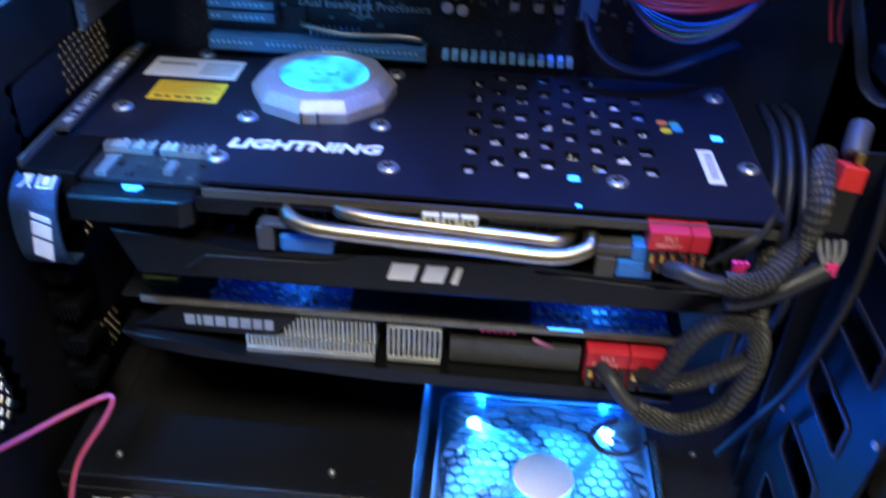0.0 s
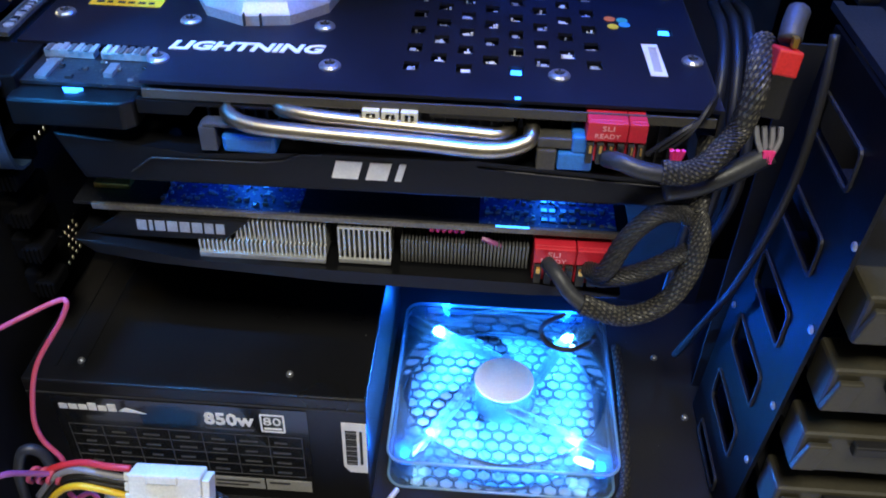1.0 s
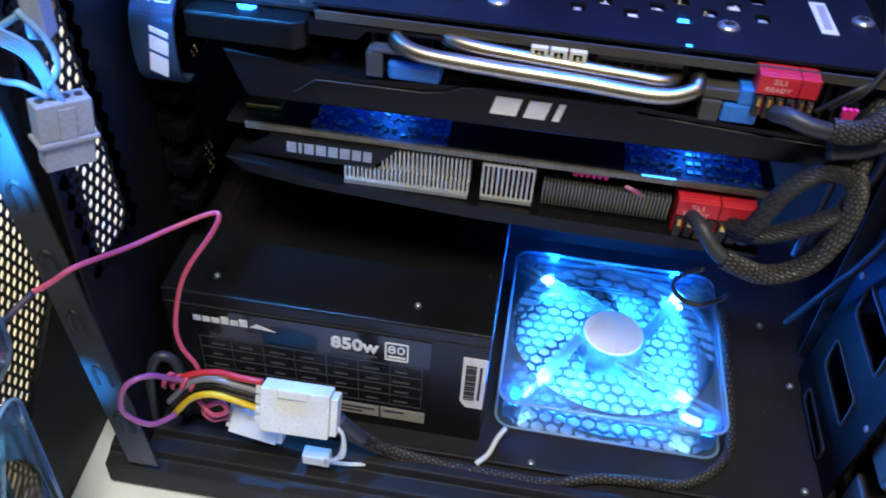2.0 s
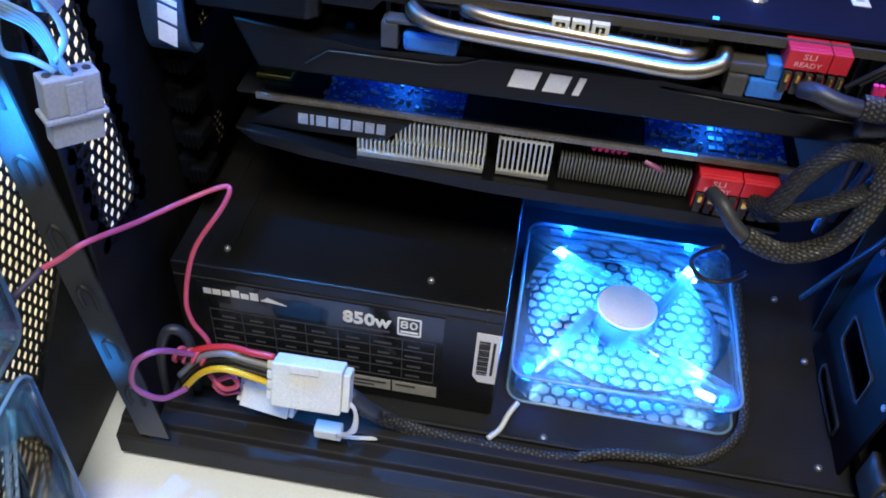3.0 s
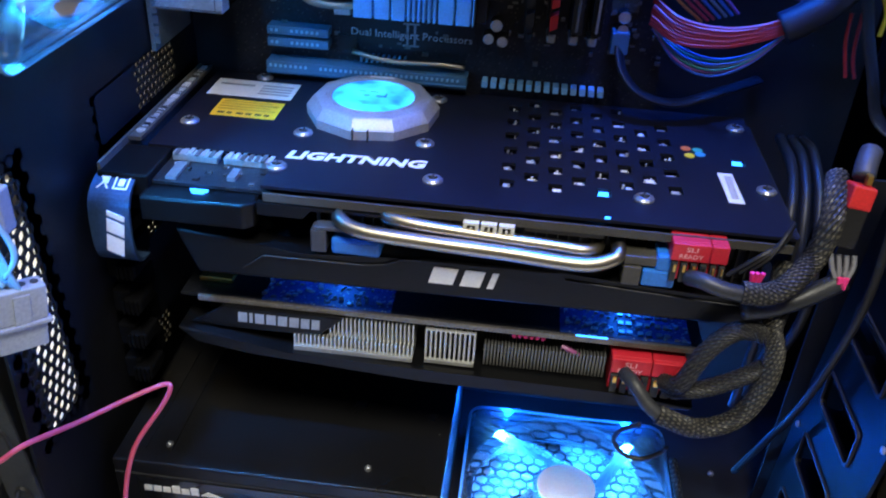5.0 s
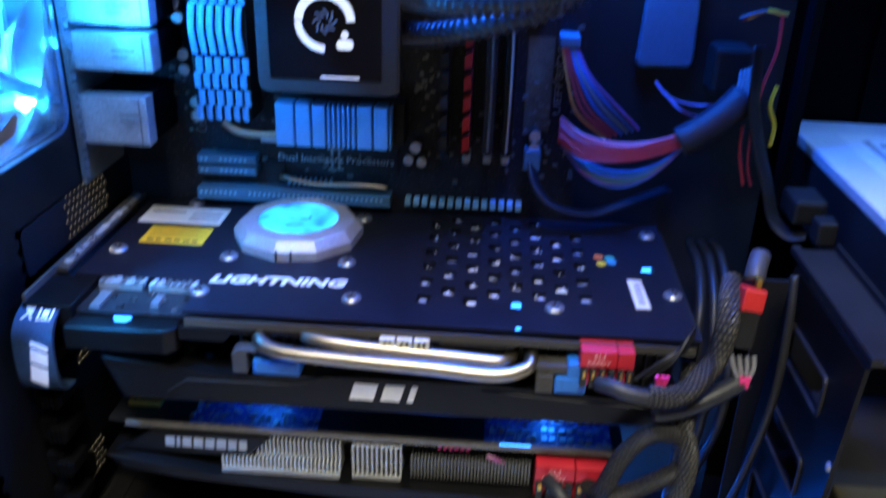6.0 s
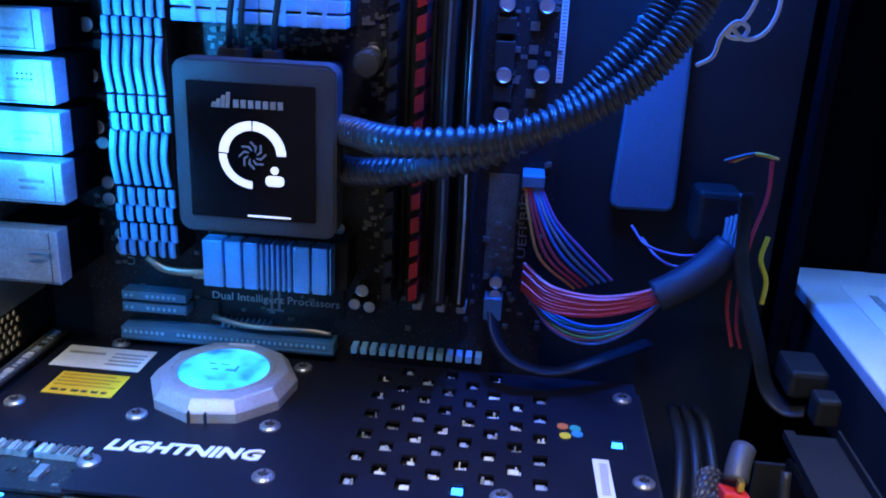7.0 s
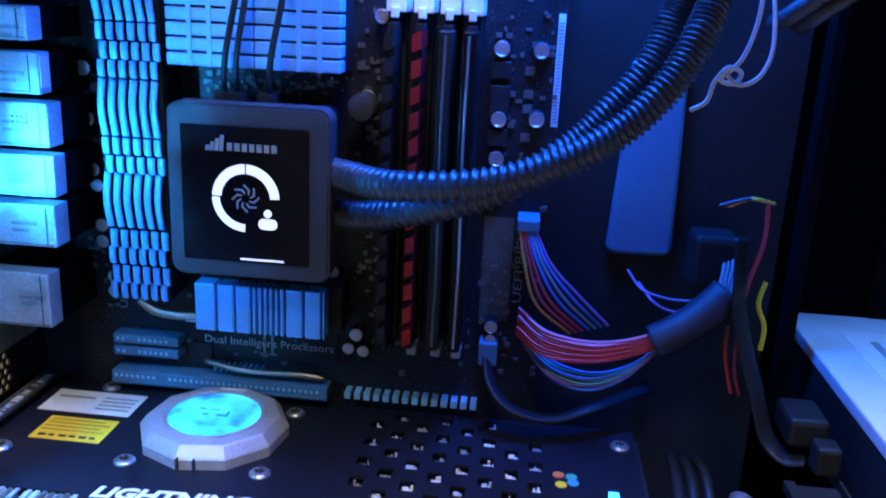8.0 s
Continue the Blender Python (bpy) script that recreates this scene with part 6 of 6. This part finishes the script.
part("cable", sweep([(0.2120, 0.03, 0.262), (0.2105, 0.02, 0.240), (0.2080, 0.012, 0.205), (0.2050, 0.016, 0.165), (0.2030, 0.03, 0.12), (0.202, 0.05, 0.08), (0.20, 0.08, 0.02)], 0.0022, 8, 8), WIRE["black"], tail, smooth=True)
for k in range(3):
    b = thing("black_cable", (0.185, 0.05, 0.2), "dark cable bundle behind the card end", "cable")
    part("cable", sweep([(0.176 + 0.009 * k, 0.05 + 0.012 * k, 0.10), (0.178 + 0.010 * k, 0.05, 0.17), (0.180 + 0.010 * k, 0.060 + 0.01 * k, 0.215), (0.184 + 0.008 * k, 0.09 + 0.01 * k, 0.232), (0.186 + 0.006 * k, 0.13, 0.232)], 0.0028, 8, 6), WIRE["black"], b, smooth=True)

# ---- loose wiring at the open edge ----
pink = thing("pink_wire", (-0.12, -0.04, 0.05), "long pink wire looping out of the case", "wire")
part("strand", sweep([(-0.1728, -0.1000, 0.1440), (-0.1660, -0.0950, 0.1470), (-0.1580, -0.0880, 0.1508), (-0.1505, -0.0600, 0.1386), (-0.1378, -0.0400, 0.1360), (-0.1233, -0.0300, 0.1392), (-0.1183, -0.0300, 0.1391), (-0.1215, -0.0340, 0.1306), (-0.1346, -0.0440, 0.1092), (-0.1395, -0.0520, 0.0844), (-0.1371, -0.0560, 0.0704), (-0.1293, -0.0580, 0.0570), (-0.1321, -0.0580, 0.0352)], 0.0013, 8, 10), WIRE["pink"], pink, smooth=True)
# the same wire carried on in dark violet
part("sheath", sweep([(-0.1960, -0.1420, 0.1330), (-0.1880, -0.1300, 0.1350), (-0.1801, -0.1150, 0.1390), (-0.1728, -0.1000, 0.1440)], 0.0015, 8, 8), material("dark_violet_strand", (0.030, 0.020, 0.045), 0.45, 0, 0.2, 60, 0.1), pink, "dark violet end of the wire", True)
tangle = thing("wire_tangle", (-0.13, -0.055, 0.0), "tangle of pink yellow and black peripheral wires", "wires")
part("wire", sweep([(-0.1308, -0.0580, 0.0451), (-0.1398, -0.0660, 0.0561), (-0.1457, -0.0780, 0.0708), (-0.1546, -0.0850, 0.0683), (-0.1587, -0.0860, 0.0495), (-0.1485, -0.0820, 0.0367), (-0.1405, -0.0700, 0.0313)], 0.0015, 8, 8), WIRE["purple"], tangle, smooth=True)
part("wire", sweep([(-0.1469, -0.0580, 0.0408), (-0.1335, -0.0600, 0.0537), (-0.1178, -0.0600, 0.0592), (-0.1051, -0.0620, 0.0604), (-0.0934, -0.0620, 0.0599)], 0.0018, 8, 8), WIRE["red"], tangle, smooth=True)
part("wire", sweep([(-0.1471, -0.0620, 0.0189), (-0.1329, -0.0660, 0.0412), (-0.1204, -0.0680, 0.0509), (-0.1091, -0.0670, 0.0481), (-0.0935, -0.0660, 0.0416)], 0.0018, 8, 8), WIRE["yellow"], tangle, smooth=True)
for dz in (0.0, 0.0045, -0.0045):
    part("wire", sweep([(-0.1488, -0.0600, 0.0234 + dz), (-0.1334, -0.0620, 0.0448 + dz), (-0.1201, -0.0630, 0.0525 + dz), (-0.1083, -0.0630, 0.0510 + dz), (-0.0951, -0.0630, 0.0485 + dz)], 0.0018, 8, 8), WIRE["black" if dz <= 0 else "grey"], tangle, smooth=True)
part("wire", sweep([(-0.1360, -0.0580, 0.0400), (-0.1293, -0.0590, 0.0495), (-0.1213, -0.0610, 0.0560), (-0.1122, -0.0610, 0.0566)], 0.0017, 8, 8), WIRE["yellow"], tangle, smooth=True)
part("wire", sweep([(-0.1317, -0.0600, 0.0330), (-0.1230, -0.0640, 0.0283), (-0.1148, -0.0640, 0.0331), (-0.1183, -0.0620, 0.0373), (-0.1298, -0.0600, 0.0257), (-0.1258, -0.0600, 0.0182), (-0.1164, -0.0600, 0.0224)], 0.0014, 8, 8), WIRE["pink"], tangle, smooth=True)
for k in range(4):
    part("twist", sweep([(-0.149 + 0.005 * k, -0.060, 0.040), (-0.147 + 0.005 * k, -0.064, 0.048), (-0.144 + 0.005 * k, -0.060, 0.052), (-0.142 + 0.005 * k, -0.056, 0.042)], 0.0013, 6, 6), WIRE["pink"], tangle, smooth=True)


def molex(label, m, group="peripheral plugs", mat=NYLON):
    t = thing("peripheral_plug", m.translation, label, "plug", group)
    part("housing", boxes((-0.019, 0.017, -0.006, 0.006, -0.010, 0.010), (-0.010, 0.006, -0.0075, -0.006, 0.0065, 0.0108), bevel=0.0008, m=m), mat, t, "nylon housing")
    part("collar", boxes((0.0172, 0.0210, -0.0048, 0.0048, -0.0085, 0.0085), bevel=0.0006, m=m), mat, t)
    for k in range(4):
        part("socket", boxes((-0.0225, -0.0191, -0.0022, 0.0022, -0.0087 + 0.0046 * k, -0.0050 + 0.0046 * k), bevel=0.0005, m=m), mat, t)
    return t


tip = Matrix.Translation((-0.0740, -0.066, 0.0480)) @ Matrix.Rotation(radians(-24), 4, "X") @ Matrix.Rotation(radians(-1), 4, "Y") @ Matrix.Diagonal((1.0, 1.0, 1.25, 1))
molex("white nylon peripheral power plug with wires", tip)
tip2 = Matrix.Translation((-0.1010, -0.057, 0.0180)) @ Matrix.Rotation(radians(-30), 4, "X") @ Matrix.Rotation(radians(8), 4, "Y") @ Matrix.Diagonal((0.75, 0.8, 0.8, 1))
molex("second white nylon plug under the first", tip2)
end = thing("fan_plug", (-0.072, -0.062, -0.006), "small white fan plug with clear wires", "plug")
part("housing", boxes((-0.0750, -0.0600, -0.066, -0.058, -0.0005, 0.0065), bevel=0.0008), NYLON, end)
for k in range(3):
    part("wire", sweep([(-0.0570, -0.068, 0.0441 - 0.002 * k), (-0.0503, -0.070, 0.0375), (-0.0526 + 0.001 * k, -0.070, 0.0191), (-0.0617, -0.066, 0.0042 + 0.001 * k)], 0.0010, 6, 6), WIRE["white"], end, smooth=True)
part("wire", sweep([(-0.061, -0.063, 0.001), (-0.052, -0.060, -0.003), (-0.042, -0.056, -0.0065)], 0.0012, 6, 6), WIRE["white"], end)
run = thing("fan_cable", (0.04, -0.045, ZF), "black braided fan cable along the case floor", "cable")
part("boot", sweep([(-0.0563, -0.0580, 0.0340), (-0.0500, -0.0560, 0.0240), (-0.0430, -0.0540, 0.0140)], 0.0042, 8, 5), HEATSHRINK, run, smooth=True)
braided("sleeve", [(-0.0590, -0.0590, 0.0369), (-0.0454, -0.0540, 0.0181), (-0.0273, -0.0490, 0.0010), (-0.0047, -0.0475, -0.0060), (0.0182, -0.0485, -0.0062), (0.0404, -0.0490, -0.0062), (0.0619, -0.0485, -0.006), (0.0867, -0.0407, -0.006), (0.1118, -0.0381, -0.006), (0.1338, -0.0357, -0.006), (0.15, -0.0257, -0.006), (0.1625, -0.0081, -0.006), (0.1667, 0.0218, -0.006), (0.1690, 0.068, -0.006), (0.169, 0.11, -0.006)], 0.0030, run, 14, 0.0014)
braided("sleeve", [(-0.0520, -0.0570, 0.0200), (-0.0338, -0.0500, 0.0000), (-0.007, -0.0495, -0.0070), (0.03, -0.0500, -0.0070)], 0.0026, run, 14, 0.0014)
part("clear_lead", sweep([(0.033, -0.018, -0.004), (0.0290, -0.026, -0.004), (0.0250, -0.036, -0.0065), (0.0190, -0.044, -0.006)], 0.0017, 6, 6), WIRE["white"], run, "clear two-strand lead", True)

hang = thing("peripheral_plug", (-0.1455, -0.088, 0.2190), "milky nylon plug hanging beside the corner pillar", "plug", "hanging plugs")
turn = Matrix.Translation((-0.1462, -0.088, 0.2195)) @ Matrix.Rotation(radians(48), 4, "Z") @ Matrix.Rotation(radians(6), 4, "Y")
housing = part("housing", boxes((-0.0100, 0.0100, -0.0044, 0.0044, 0.0002, 0.0150), (-0.0093, 0.0093, -0.0039, 0.0039, -0.0125, -0.0017), bevel=0.0007, m=turn), MILKY, hang)
part("collar", boxes((-0.0112, 0.0112, -0.0055, 0.0055, -0.0017, 0.0002), bevel=0.0005, m=turn), MILKY, hang)
part("rib", boxes((-0.0028, 0.0036, -0.0051, -0.0044, 0.0002, 0.0130), bevel=0.0004, m=turn), MILKY, hang)
for k in range(4):
    part("pin_hole", lathe([(0.0016, 0.0), (0.0016, 0.0003)], 12, turn @ face_z(-0.0069 + 0.0046 * k, 0, 0.0151)), PUMP_GREY, housing)
lead = thing("clear_fan_lead", (-0.15, -0.09, 0.24), "clear twin wires of the side fan", "wires")
for k in range(5):
    part("wire", sweep([(-0.1500 + 0.0020 * k, -0.088, 0.2320), (-0.1475 + 0.0010 * k, -0.090, 0.2420), (-0.1490 + 0.001 * k, -0.094, 0.2541 + 0.001 * k), (-0.1530, -0.100, 0.2620 + 0.0015 * k), (-0.1560, -0.110, 0.2718 + 0.002 * k), (-0.19, -0.14, 0.29)], 0.0008, 6, 6), CLEAR_WIRE, lead, smooth=True)
part("wire", sweep([(-0.1471, -0.0900, 0.2361), (-0.1541, -0.0920, 0.2415), (-0.1633, -0.0920, 0.2432), (-0.1607, -0.0900, 0.2582), (-0.1482, -0.0900, 0.2680)], 0.0013, 6, 6), CLEAR_WIRE, lead, smooth=True)
part("wire", sweep([(-0.1461, -0.0900, 0.2400), (-0.1400, -0.0900, 0.2500), (-0.1420, -0.0900, 0.2600), (-0.1482, -0.0920, 0.2700)], 0.0012, 6, 6), CLEAR_WIRE, lead, smooth=True)
part("plug", boxes((-0.1500, -0.1425, -0.088, -0.080, 0.2570, 0.2750), bevel=0.001), MILKY, lead)
side_lead = thing("black_cable", (-0.155, -0.05, 0.02), "black cable coil behind the corner pillar", "cable")
part("cable", sweep([(-0.166, -0.052, -0.006), (-0.163, -0.050, 0.030), (-0.158, -0.046, 0.046), (-0.150, -0.044, 0.042), (-0.148, -0.044, 0.020), (-0.150, -0.044, -0.007)], 0.0030, 8, 8), HEATSHRINK, side_lead, smooth=True)
